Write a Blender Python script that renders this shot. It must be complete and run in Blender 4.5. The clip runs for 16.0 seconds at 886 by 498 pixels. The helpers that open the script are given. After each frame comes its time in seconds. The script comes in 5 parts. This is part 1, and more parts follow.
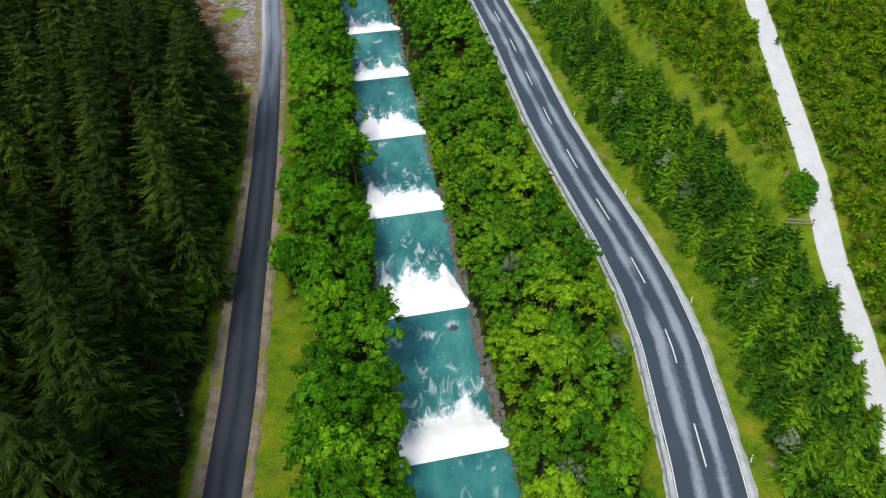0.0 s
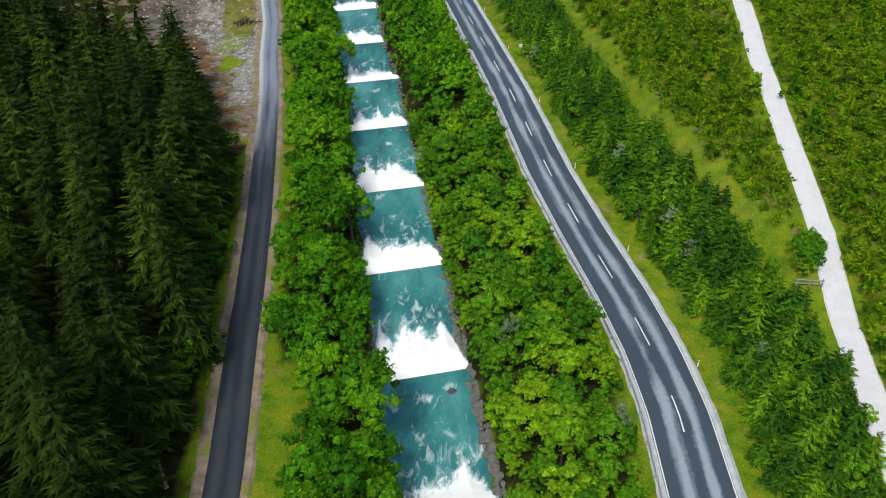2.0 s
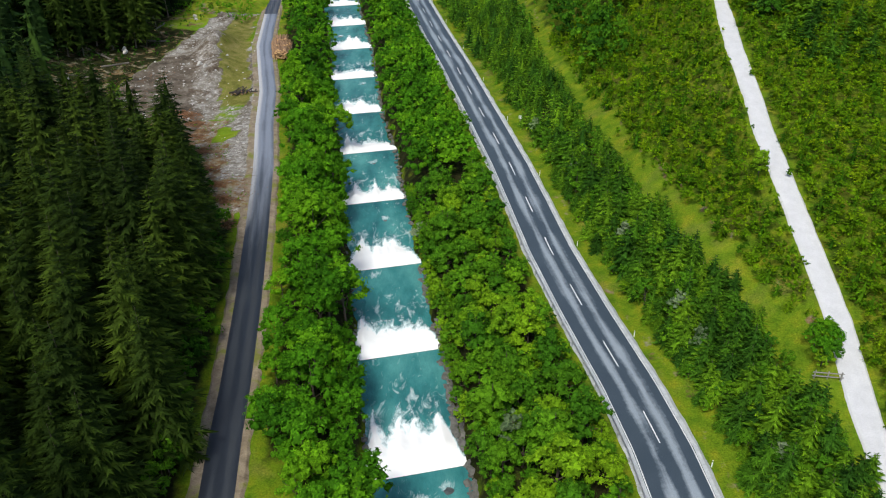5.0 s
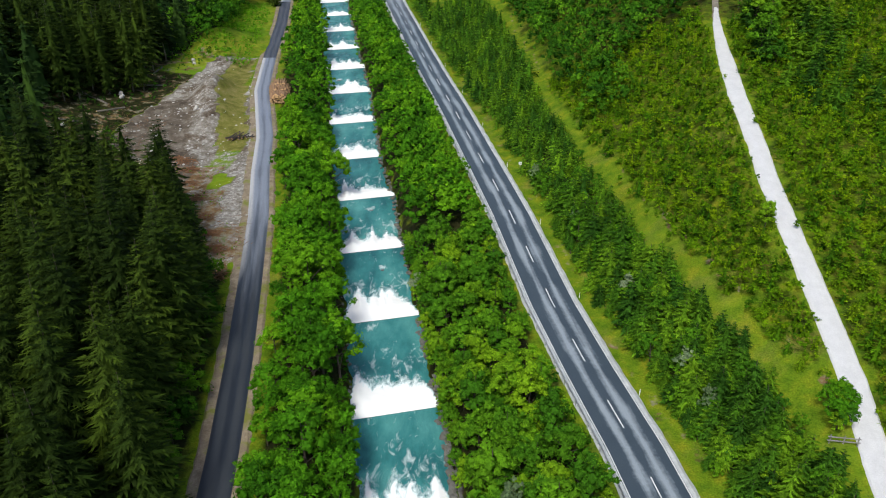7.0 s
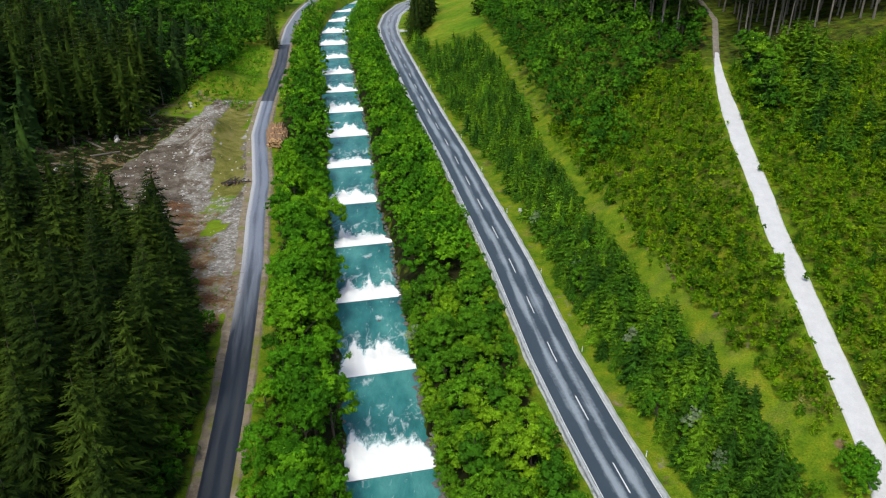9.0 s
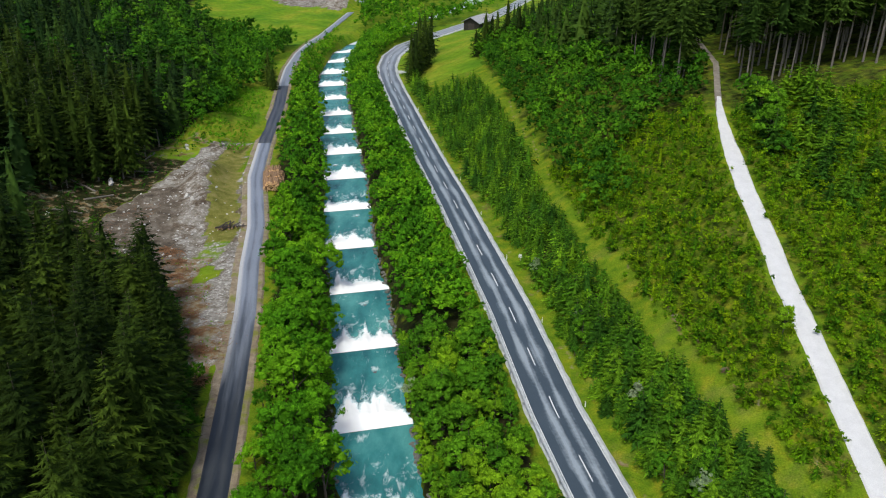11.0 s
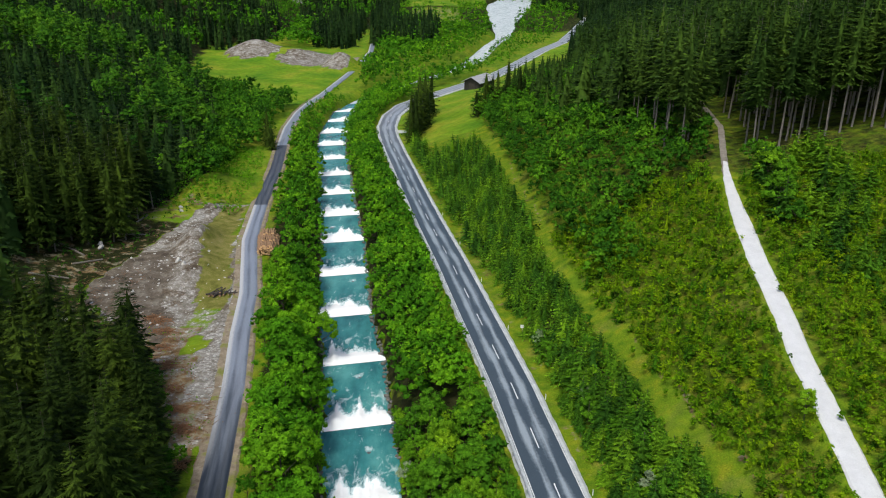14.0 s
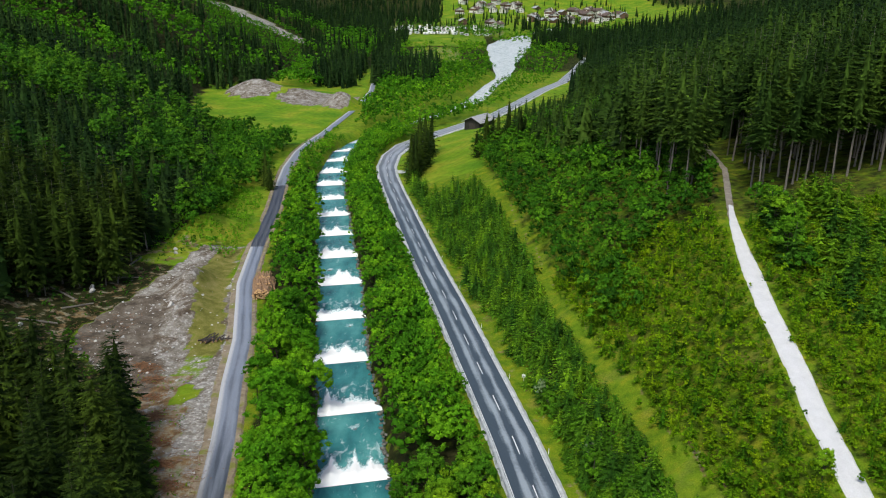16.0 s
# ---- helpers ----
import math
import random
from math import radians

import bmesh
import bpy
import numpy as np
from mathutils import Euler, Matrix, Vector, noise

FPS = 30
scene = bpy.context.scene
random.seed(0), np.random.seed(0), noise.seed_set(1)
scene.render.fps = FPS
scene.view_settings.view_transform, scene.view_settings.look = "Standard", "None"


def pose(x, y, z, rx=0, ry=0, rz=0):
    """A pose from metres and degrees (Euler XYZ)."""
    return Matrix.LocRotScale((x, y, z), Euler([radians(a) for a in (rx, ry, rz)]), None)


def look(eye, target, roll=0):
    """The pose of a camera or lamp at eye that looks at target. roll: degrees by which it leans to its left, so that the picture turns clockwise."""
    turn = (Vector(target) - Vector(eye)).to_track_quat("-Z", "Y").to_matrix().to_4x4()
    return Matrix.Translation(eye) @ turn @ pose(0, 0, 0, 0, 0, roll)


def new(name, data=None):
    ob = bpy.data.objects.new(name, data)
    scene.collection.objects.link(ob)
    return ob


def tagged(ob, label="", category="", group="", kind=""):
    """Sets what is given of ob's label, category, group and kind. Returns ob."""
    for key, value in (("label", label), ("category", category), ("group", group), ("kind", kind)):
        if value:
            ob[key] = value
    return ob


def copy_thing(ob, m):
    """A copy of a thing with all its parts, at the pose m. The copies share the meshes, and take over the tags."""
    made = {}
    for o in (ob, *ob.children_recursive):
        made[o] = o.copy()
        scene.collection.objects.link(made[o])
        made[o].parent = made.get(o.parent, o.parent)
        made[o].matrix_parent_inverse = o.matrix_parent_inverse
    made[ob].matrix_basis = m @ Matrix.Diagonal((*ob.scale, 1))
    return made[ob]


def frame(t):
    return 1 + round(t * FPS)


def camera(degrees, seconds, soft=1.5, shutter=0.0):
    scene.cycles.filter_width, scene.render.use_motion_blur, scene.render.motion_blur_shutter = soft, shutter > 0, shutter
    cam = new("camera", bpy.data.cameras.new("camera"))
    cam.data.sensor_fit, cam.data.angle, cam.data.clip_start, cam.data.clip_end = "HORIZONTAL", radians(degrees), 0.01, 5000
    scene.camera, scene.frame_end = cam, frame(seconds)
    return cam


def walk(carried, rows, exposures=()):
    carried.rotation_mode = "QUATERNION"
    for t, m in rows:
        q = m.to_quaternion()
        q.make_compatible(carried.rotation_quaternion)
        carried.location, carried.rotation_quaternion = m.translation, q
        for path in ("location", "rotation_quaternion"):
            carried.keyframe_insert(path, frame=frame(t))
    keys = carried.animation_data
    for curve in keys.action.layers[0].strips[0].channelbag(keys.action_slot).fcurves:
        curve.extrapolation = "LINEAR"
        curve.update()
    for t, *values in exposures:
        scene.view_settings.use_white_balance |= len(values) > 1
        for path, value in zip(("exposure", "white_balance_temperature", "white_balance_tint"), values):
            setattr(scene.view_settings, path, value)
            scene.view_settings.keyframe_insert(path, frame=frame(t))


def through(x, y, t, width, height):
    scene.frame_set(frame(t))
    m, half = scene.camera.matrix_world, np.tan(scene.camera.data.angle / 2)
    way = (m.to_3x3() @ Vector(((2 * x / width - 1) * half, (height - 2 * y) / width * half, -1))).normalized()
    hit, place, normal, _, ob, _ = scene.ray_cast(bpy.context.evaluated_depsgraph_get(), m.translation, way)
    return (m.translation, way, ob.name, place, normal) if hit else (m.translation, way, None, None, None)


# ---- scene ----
cam = camera(56.0, 16.0, 1.1)
METRES, EYE, TILT, LEAN, TURN = 30.0, 58.0, -39.5, 0.0, 0.0
ROWS = [
    (0.0, 0.0, 0.0, 0.0, -0.0, 0.0, 0.0),
    (0.5, 0.0018, 0.0209, 0.0197, 0.0, 0.63, -0.03),
    (1.0, 0.003, 0.043, 0.0395, -0.01, 1.29, -0.06),
    (1.5, 0.0046, 0.0651, 0.0591, -0.01, 1.95, -0.08),
    (2.0, 0.0058, 0.0872, 0.0786, -0.03, 2.61, -0.1),
    (2.5, 0.0072, 0.1096, 0.0983, -0.04, 3.27, -0.12),
    (3.0, 0.0084, 0.1322, 0.1177, -0.05, 3.93, -0.14),
    (3.5, 0.0096, 0.155, 0.1373, -0.07, 4.58, -0.16),
    (4.0, 0.0102, 0.178, 0.1568, -0.09, 5.21, -0.19),
    (6.5, 0.0183, 0.2931, 0.2546, -0.1, 8.41, -0.23),
    (7.0, 0.019, 0.3167, 0.2737, -0.12, 9.04, -0.25),
    (7.5, 0.0204, 0.3398, 0.2932, -0.14, 9.67, -0.24),
    (8.0, 0.0232, 0.3633, 0.3133, -0.13, 10.31, -0.25),
    (8.5, 0.0247, 0.3874, 0.3334, -0.13, 10.95, -0.27),
    (9.0, 0.0247, 0.4104, 0.353, -0.16, 11.6, -0.28),
    (11.5, 0.0335, 0.5312, 0.4549, -0.21, 14.73, -0.35),
    (12.0, 0.0348, 0.556, 0.4755, -0.23, 15.35, -0.37),
    (12.5, 0.0361, 0.5806, 0.496, -0.25, 15.98, -0.4),
    (13.0, 0.0369, 0.6071, 0.5177, -0.25, 16.6, -0.44),
    (13.5, 0.0373, 0.6316, 0.5391, -0.25, 17.23, -0.48),
    (14.0, 0.0392, 0.6564, 0.5606, -0.24, 17.84, -0.54),
    (14.5, 0.0404, 0.6821, 0.5817, -0.24, 18.47, -0.58),
    (15.0, 0.0417, 0.7076, 0.6034, -0.24, 19.09, -0.62),
    (15.5, 0.0438, 0.7345, 0.6239, -0.25, 19.75, -0.65),
    (16.0, 0.0453, 0.7614, 0.646, -0.26, 20.39, -0.67),
]
walk(cam, [(t, pose(0, 0, EYE, TILT, LEAN, TURN) @ pose(METRES * x, METRES * y, METRES * z, 90 + pitch, roll, yaw)) for t, x, y, z, yaw, pitch, roll in ROWS])

# ---------------------------------------------------------------- sky and sun
scene.view_settings.exposure = 0.75
SUN_HEIGHT, SUN_TURN = 58.0, 200.0
world = bpy.data.worlds.new("sky")
scene.world = world
world.use_nodes = True
sky = world.node_tree.nodes.new("ShaderNodeTexSky")
sky.sky_type, sky.sun_disc, sky.sun_elevation, sky.sun_rotation = "NISHITA", False, radians(SUN_HEIGHT), radians(SUN_TURN)
sky.dust_density, sky.air_density = 3.0, 1.0
world.node_tree.nodes["Background"].inputs["Strength"].default_value = 0.1
world.node_tree.links.new(sky.outputs["Color"], world.node_tree.nodes["Background"].inputs["Color"])
sun = new("sun", bpy.data.lights.new("sun", "SUN"))
sun.data.energy, sun.data.angle, sun.data.color = 1.5, radians(14), (0.97, 0.97, 0.885)
sx, sy = math.sin(radians(SUN_TURN)), math.cos(radians(SUN_TURN))
sun.matrix_world = look((0, 0, 300), (-sx, -sy, 300 - math.tan(radians(SUN_HEIGHT))))

# ---------------------------------------------------------------- materials
def mat(name):
    m = bpy.data.materials.new(name)
    m.use_nodes = True
    return m, m.node_tree.nodes, m.node_tree.links, m.node_tree.nodes["Principled BSDF"]


def noise_node(n, l, scale, detail=4.0, vec=None, rough=0.55, distort=0.0):
    k = n.new("ShaderNodeTexNoise")
    k.inputs["Scale"].default_value, k.inputs["Detail"].default_value, k.inputs["Roughness"].default_value, k.inputs["Distortion"].default_value = scale, detail, rough, distort
    if vec is not None:
        l.new(vec, k.inputs["Vector"])
    return k.outputs["Fac"]


def ramp(n, l, fac, *stops):
    k = n.new("ShaderNodeValToRGB")
    e = k.color_ramp.elements
    while len(e) < len(stops):
        e.new(0.5)
    for i, (p, c) in enumerate(stops):
        e[i].position = p
        e[i].color = (*c, 1) if len(c) == 3 else c
    l.new(fac, k.inputs["Fac"])
    return k.outputs["Color"]


def grey(v):
    return (v, v, v)


def mixed(n, l, fac, a, b, how="MIX"):
    k = n.new("ShaderNodeMix")
    k.data_type, k.blend_type = "RGBA", how
    for sock, v in ((k.inputs["Factor"], fac), (k.inputs["A"], a), (k.inputs["B"], b)):
        if isinstance(v, (int, float)):
            sock.default_value = v
        elif isinstance(v, tuple):
            sock.default_value = (*v, 1)
        else:
            l.new(v, sock)
    return k.outputs["Result"]


def maths(n, l, op, a, b=0.0):
    k = n.new("ShaderNodeMath")
    k.operation = op
    for sock, v in zip(k.inputs, (a, b)):
        if isinstance(v, (int, float)):
            sock.default_value = v
        else:
            l.new(v, sock)
    return k.outputs[0]


def bump(n, l, bsdf, height, strength, dist):
    k = n.new("ShaderNodeBump")
    k.inputs["Strength"].default_value, k.inputs["Distance"].default_value = strength, dist
    l.new(height, k.inputs["Height"])
    l.new(k.outputs["Normal"], bsdf.inputs["Normal"])


def world_co(n):
    return n.new("ShaderNodeNewGeometry").outputs["Position"]


def attr(n, name):
    k = n.new("ShaderNodeAttribute")
    k.attribute_name = name
    return k.outputs["Fac"]


def plain(name, color, rough=0.7, metal=0.0, scale=3.0, vary=0.25, relief=0.0):
    """A surface with grain at two scales round one colour."""
    m, n, l, b = mat(name)
    co = n.new("ShaderNodeTexCoord").outputs["Object"]
    f2 = noise_node(n, l, scale * 9, 3, co)
    f = maths(n, l, "ADD", maths(n, l, "MULTIPLY", noise_node(n, l, scale, 5, co), 0.65), maths(n, l, "MULTIPLY", f2, 0.35))
    dark, light = tuple(c * (1 - vary) for c in color), tuple(min(1, c * (1 + vary)) for c in color)
    l.new(ramp(n, l, f, (0.32, dark), (0.68, light)), b.inputs["Base Color"])
    b.inputs["Roughness"].default_value, b.inputs["Metallic"].default_value = rough, metal
    if relief:
        bump(n, l, b, f, 0.6, relief)
    return m


def leaf_mat(name, dark, mid, light, joined=False, through=0.28, vary=0.5):
    """Foliage: each plant has its own tone between dark and light, leaves vary a little, young needle tips and outer
    leaves are paler; some light passes through.
    """
    m, n, l, b = mat(name)
    rnd = attr(n, "tint") if joined else n.new("ShaderNodeObjectInfo").outputs["Random"]
    g = n.new("ShaderNodeNewGeometry")
    tone = ramp(n, l, rnd, (0.05, dark), (0.5, mid), (0.95, light))
    each = ramp(n, l, g.outputs["Random Per Island"], (0.0, grey(1 - vary)), (0.5, grey(1.0)), (1.0, (1 + 1.1 * vary, 1 + 0.9 * vary, 1 + 0.2 * vary)))
    col = mixed(n, l, 1.0, tone, each, "MULTIPLY")
    patch = ramp(n, l, noise_node(n, l, 0.35, 3, g.outputs["Position"]), (0.35, grey(0.78)), (0.65, grey(1.18)))
    col = mixed(n, l, 1.0, col, patch, "MULTIPLY")
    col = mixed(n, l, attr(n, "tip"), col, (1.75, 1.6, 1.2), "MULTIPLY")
    l.new(col, b.inputs["Base Color"])
    b.inputs["Roughness"].default_value, b.inputs["Specular IOR Level"].default_value = 0.7, 0.04
    t = n.new("ShaderNodeBsdfTranslucent")
    l.new(col, t.inputs["Color"])
    mix = n.new("ShaderNodeMixShader")
    mix.inputs["Fac"].default_value = through
    l.new(b.outputs[0], mix.inputs[1])
    l.new(t.outputs[0], mix.inputs[2])
    l.new(mix.outputs[0], n["Material Output"].inputs["Surface"])
    return m


GREEN_A = ((0.034, 0.128, 0.006), (0.068, 0.222, 0.008), (0.128, 0.315, 0.010))
GREEN_B = ((0.044, 0.150, 0.009), (0.094, 0.248, 0.011), (0.180, 0.345, 0.012))
SPRUCE = ((0.014, 0.029, 0.0045), (0.0225, 0.044, 0.006), (0.039, 0.069, 0.008))
# hillside and far spruces: part of the blue is haze put into the colour
HILL = ((0.007, 0.022, 0.005), (0.014, 0.036, 0.008), (0.029, 0.064, 0.011))
PLANTED = ((0.015, 0.038, 0.006), (0.028, 0.063, 0.009), (0.054, 0.105, 0.013))
YOUNG = ((0.026, 0.086, 0.009), (0.056, 0.156, 0.010), (0.112, 0.240, 0.011))
HEATH = ((0.048, 0.140, 0.004), (0.104, 0.222, 0.004), (0.180, 0.292, 0.005))
BIRCH = ((0.018, 0.070, 0.006), (0.042, 0.138, 0.009), (0.092, 0.225, 0.012))
M_leaf, M_leaf_far = leaf_mat("broad_leaves", *GREEN_A, False, 0.28, 0.4), leaf_mat("broad_leaves_joined", *GREEN_A, True, 0.28, 0.38)
M_leaf_b = leaf_mat("bank_leaves", *GREEN_B, False, 0.28, 0.4)
M_needle, M_needle_far = leaf_mat("spruce_needles", *SPRUCE, False, 0.1, 0.4), leaf_mat("spruce_needles_joined", *HILL, True, 0.1, 0.35)
M_young, M_young_far = leaf_mat("young_needles", *YOUNG, False, 0.2), leaf_mat("young_needles_joined", *YOUNG, True, 0.2, 0.6)
M_seed = leaf_mat("seedling_needles", (0.030, 0.100, 0.004), (0.068, 0.165, 0.004), (0.140, 0.235, 0.005), True, 0.2, 0.4)
M_heath = leaf_mat("shrub_leaves", *HEATH, True, 0.28, 0.38)
M_tall, M_tall_far = leaf_mat("forest_needles", *PLANTED, False, 0.1, 0.4), leaf_mat("forest_needles_joined", *PLANTED, True, 0.1, 0.35)
M_birch = leaf_mat("birch_leaves", *BIRCH, True, 0.28, 0.35)
M_thicket = leaf_mat("thicket_leaves", (0.022, 0.085, 0.006), (0.046, 0.155, 0.008), (0.090, 0.235, 0.010), True, 0.28, 0.35)
# leaf green darkened for bushes at the wood's edge, shade within the colour
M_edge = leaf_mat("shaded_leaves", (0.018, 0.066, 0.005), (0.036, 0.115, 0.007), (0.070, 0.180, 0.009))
M_silver = leaf_mat("willow_leaves", (0.10, 0.16, 0.075), (0.16, 0.24, 0.12), (0.23, 0.31, 0.18), False, 0.25, 0.3)
M_bark = plain("spruce_bark", (0.07, 0.055, 0.04), 0.9, 0, 4, 0.35, 0.02)
M_bark_pale = plain("pale_bark", (0.145, 0.13, 0.11), 0.9, 0, 4, 0.3, 0.02)
M_concrete = plain("wet_concrete", (0.16, 0.17, 0.16), 0.55, 0, 2, 0.3, 0.01)
M_stone = plain("bank_stone", (0.125, 0.123, 0.11), 0.85, 0, 1.5, 0.35, 0.03)
M_white_paint = plain("road_paint", (0.72, 0.72, 0.70), 0.6, 0, 5, 0.1)
M_zinc = plain("galvanised_steel", (0.55, 0.56, 0.57), 0.45, 0.6, 3, 0.15)
M_post = plain("white_plastic", (0.8, 0.8, 0.78), 0.5, 0, 3, 0.06)
M_black = plain("black_plastic", (0.03, 0.03, 0.03), 0.5, 0, 3, 0.1)


def ground_material():
    m, n, l, b = mat("valley_ground")
    co = world_co(n)
    big, mid, fine = noise_node(n, l, 0.06, 4, co), noise_node(n, l, 0.5, 5, co), noise_node(n, l, 5.0, 4, co)
    grass = ramp(n, l, mid, (0.3, (0.066, 0.138, 0.007)), (0.5, (0.122, 0.195, 0.009)), (0.68, (0.20, 0.225, 0.013)))
    dry = ramp(n, l, fine, (0.3, (0.17, 0.15, 0.035)), (0.7, (0.25, 0.20, 0.06)))
    grass = mixed(n, l, ramp(n, l, noise_node(n, l, 0.16, 5, co, 0.6), (0.56, grey(0)), (0.70, grey(0.5))), grass, dry)
    grass = mixed(n, l, 1.0, grass, ramp(n, l, fine, (0.25, grey(0.6)), (0.75, grey(1.3))), "MULTIPLY")
    meadow = ramp(n, l, big, (0.30, (0.065, 0.165, 0.009)), (0.5, (0.125, 0.222, 0.011)), (0.7, (0.23, 0.255, 0.022)))
    meadow = mixed(n, l, 1.0, meadow, ramp(n, l, mid, (0.3, grey(0.75)), (0.7, grey(1.2))), "MULTIPLY")
    # wood floor, near black: some of the trees' shade is in its colour
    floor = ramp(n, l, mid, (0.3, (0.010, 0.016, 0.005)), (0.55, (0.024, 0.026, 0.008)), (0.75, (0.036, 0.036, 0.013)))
    pebbles = n.new("ShaderNodeTexVoronoi")
    pebbles.inputs["Scale"].default_value = 2.2
    l.new(co, pebbles.inputs["Vector"])
    gravel = ramp(n, l, noise_node(n, l, 0.22, 7, co, 0.68), (0.32, (0.085, 0.062, 0.042)), (0.45, (0.15, 0.12, 0.088)), (0.56, (0.265, 0.245, 0.21)), (0.68, (0.48, 0.465, 0.43)))
    stones = ramp(n, l, pebbles.outputs["Distance"], (0.1, grey(1.25)), (0.5, grey(0.75)))
    gravel = mixed(n, l, 1.0, gravel, stones, "MULTIPLY")
    edge = maths(n, l, "MULTIPLY", maths(n, l, "SUBTRACT", noise_node(n, l, 0.45, 6, co, 0.65), 0.5), 1.5)

    def cover(name, lo=0.42, hi=0.58):
        return ramp(n, l, maths(n, l, "ADD", attr(n, name), edge), (lo, grey(0)), (hi, grey(1)))

    brush = ramp(n, l, mid, (0.3, (0.085, 0.052, 0.026)), (0.48, (0.19, 0.125, 0.06)), (0.6, (0.25, 0.23, 0.165)), (0.72, (0.12, 0.15, 0.03)))
    col = mixed(n, l, cover("meadow", 0.2, 0.8), grass, meadow)
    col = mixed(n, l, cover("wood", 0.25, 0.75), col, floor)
    col = mixed(n, l, cover("brush"), col, brush)
    hay = ramp(n, l, maths(n, l, "ADD", maths(n, l, "MULTIPLY", mid, 0.6), maths(n, l, "MULTIPLY", fine, 0.4)), (0.35, (0.085, 0.095, 0.018)), (0.5, (0.16, 0.155, 0.035)), (0.66, (0.25, 0.215, 0.085)))
    col = mixed(n, l, cover("dry", 0.3, 0.7), col, hay)
    col = mixed(n, l, cover("gravel"), col, gravel)
    chips = ramp(n, l, noise_node(n, l, 0.9, 7, co, 0.7), (0.36, (0.185, 0.168, 0.142)), (0.5, (0.30, 0.28, 0.248)), (0.64, (0.50, 0.48, 0.445)))
    col = mixed(n, l, cover("scree", 0.35, 0.65), col, mixed(n, l, 1.0, chips, stones, "MULTIPLY"))
    earth = ramp(n, l, noise_node(n, l, 0.35, 6, co, 0.66), (0.34, (0.070, 0.056, 0.042)), (0.5, (0.135, 0.112, 0.086)), (0.66, (0.23, 0.205, 0.17)))
    col = mixed(n, l, cover("soil", 0.4, 0.65), col, mixed(n, l, 0.6, earth, stones, "MULTIPLY"))
    l.new(col, b.inputs["Base Color"])
    b.inputs["Roughness"].default_value = 0.95
    b.inputs["Specular IOR Level"].default_value = 0.06
    bump(n, l, b, maths(n, l, "ADD", fine, maths(n, l, "MULTIPLY", mid, 2.0)), 0.9, 0.12)
    return m


def asphalt(name, dark, light, streak, amount, bands=(-0.95, 1.15), paler=None, turns=(106, 34.0)):
    """Tarmac with ragged bands worn pale along the lanes; u runs across in metres, v along. paler: the tone that it turns to further on."""
    m, n, l, b = mat(name)
    uv = n.new("ShaderNodeUVMap").outputs["UV"]
    sep = n.new("ShaderNodeSeparateXYZ")
    l.new(uv, sep.inputs[0])
    mp = n.new("ShaderNodeMapping")
    mp.inputs["Scale"].default_value = (1.0, 0.06, 1.0)
    l.new(uv, mp.inputs["Vector"])
    drawn = noise_node(n, l, 1.1, 6, mp.outputs["Vector"], 0.6)
    ragged = noise_node(n, l, 2.2, 6, uv, 0.65)
    blotch = noise_node(n, l, 0.13, 3, uv)
    near = [maths(n, l, "SUBTRACT", 1.0, maths(n, l, "DIVIDE", maths(n, l, "ABSOLUTE", maths(n, l, "SUBTRACT", sep.outputs["X"], c)), 0.85)) for c in bands]
    f = maths(n, l, "MULTIPLY", maths(n, l, "MAXIMUM", near[0], near[1]), 0.55)
    for k, w in ((drawn, 1.0), (ragged, 0.45), (blotch, 0.8)):
        f = maths(n, l, "ADD", f, maths(n, l, "MULTIPLY", maths(n, l, "SUBTRACT", k, 0.5), w))
    grain = noise_node(n, l, 14.0, 4, world_co(n))
    base = mixed(n, l, noise_node(n, l, 0.3, 5, uv), dark, light)
    col = mixed(n, l, ramp(n, l, f, (0.12, grey(0)), (0.50, grey(amount))), base, streak)
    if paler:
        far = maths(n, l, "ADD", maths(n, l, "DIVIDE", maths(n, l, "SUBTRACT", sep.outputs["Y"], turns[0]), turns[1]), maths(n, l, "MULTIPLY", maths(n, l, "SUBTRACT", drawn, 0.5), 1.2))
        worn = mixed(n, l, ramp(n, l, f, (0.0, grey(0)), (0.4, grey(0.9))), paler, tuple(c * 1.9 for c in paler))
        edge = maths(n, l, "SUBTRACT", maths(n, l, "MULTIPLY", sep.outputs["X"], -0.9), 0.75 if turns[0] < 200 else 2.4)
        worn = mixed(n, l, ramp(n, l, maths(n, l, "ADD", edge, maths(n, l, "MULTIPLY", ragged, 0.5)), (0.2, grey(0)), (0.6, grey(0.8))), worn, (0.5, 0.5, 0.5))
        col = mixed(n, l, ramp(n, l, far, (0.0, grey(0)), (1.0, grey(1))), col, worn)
    col = mixed(n, l, 1.0, col, ramp(n, l, grain, (0.3, grey(0.85)), (0.7, grey(1.13))), "MULTIPLY")
    l.new(col, b.inputs["Base Color"])
    l.new(ramp(n, l, f, (0.2, grey(0.5)), (0.5, grey(0.75))), b.inputs["Roughness"])
    bump(n, l, b, grain, 0.3, 0.02)
    return m


def gravel_mat(name, dark, light, patch=None, speck=0.22):
    m, n, l, b = mat(name)
    co = world_co(n)
    f, g = noise_node(n, l, 0.7, 6, co, 0.65), noise_node(n, l, 9.0, 4, co)
    col = ramp(n, l, f, (0.3, dark), (0.66, light))
    if patch:
        col = mixed(n, l, ramp(n, l, noise_node(n, l, 0.35, 5, co, 0.6), (0.52, grey(0)), (0.62, grey(1))), col, patch)
    col = mixed(n, l, 1.0, col, ramp(n, l, g, (0.3, grey(1 - speck)), (0.7, grey(1 + speck))), "MULTIPLY")
    l.new(col, b.inputs["Base Color"])
    b.inputs["Roughness"].default_value = 0.95
    bump(n, l, b, maths(n, l, "ADD", f, g), 0.7, 0.27 * speck)
    return m


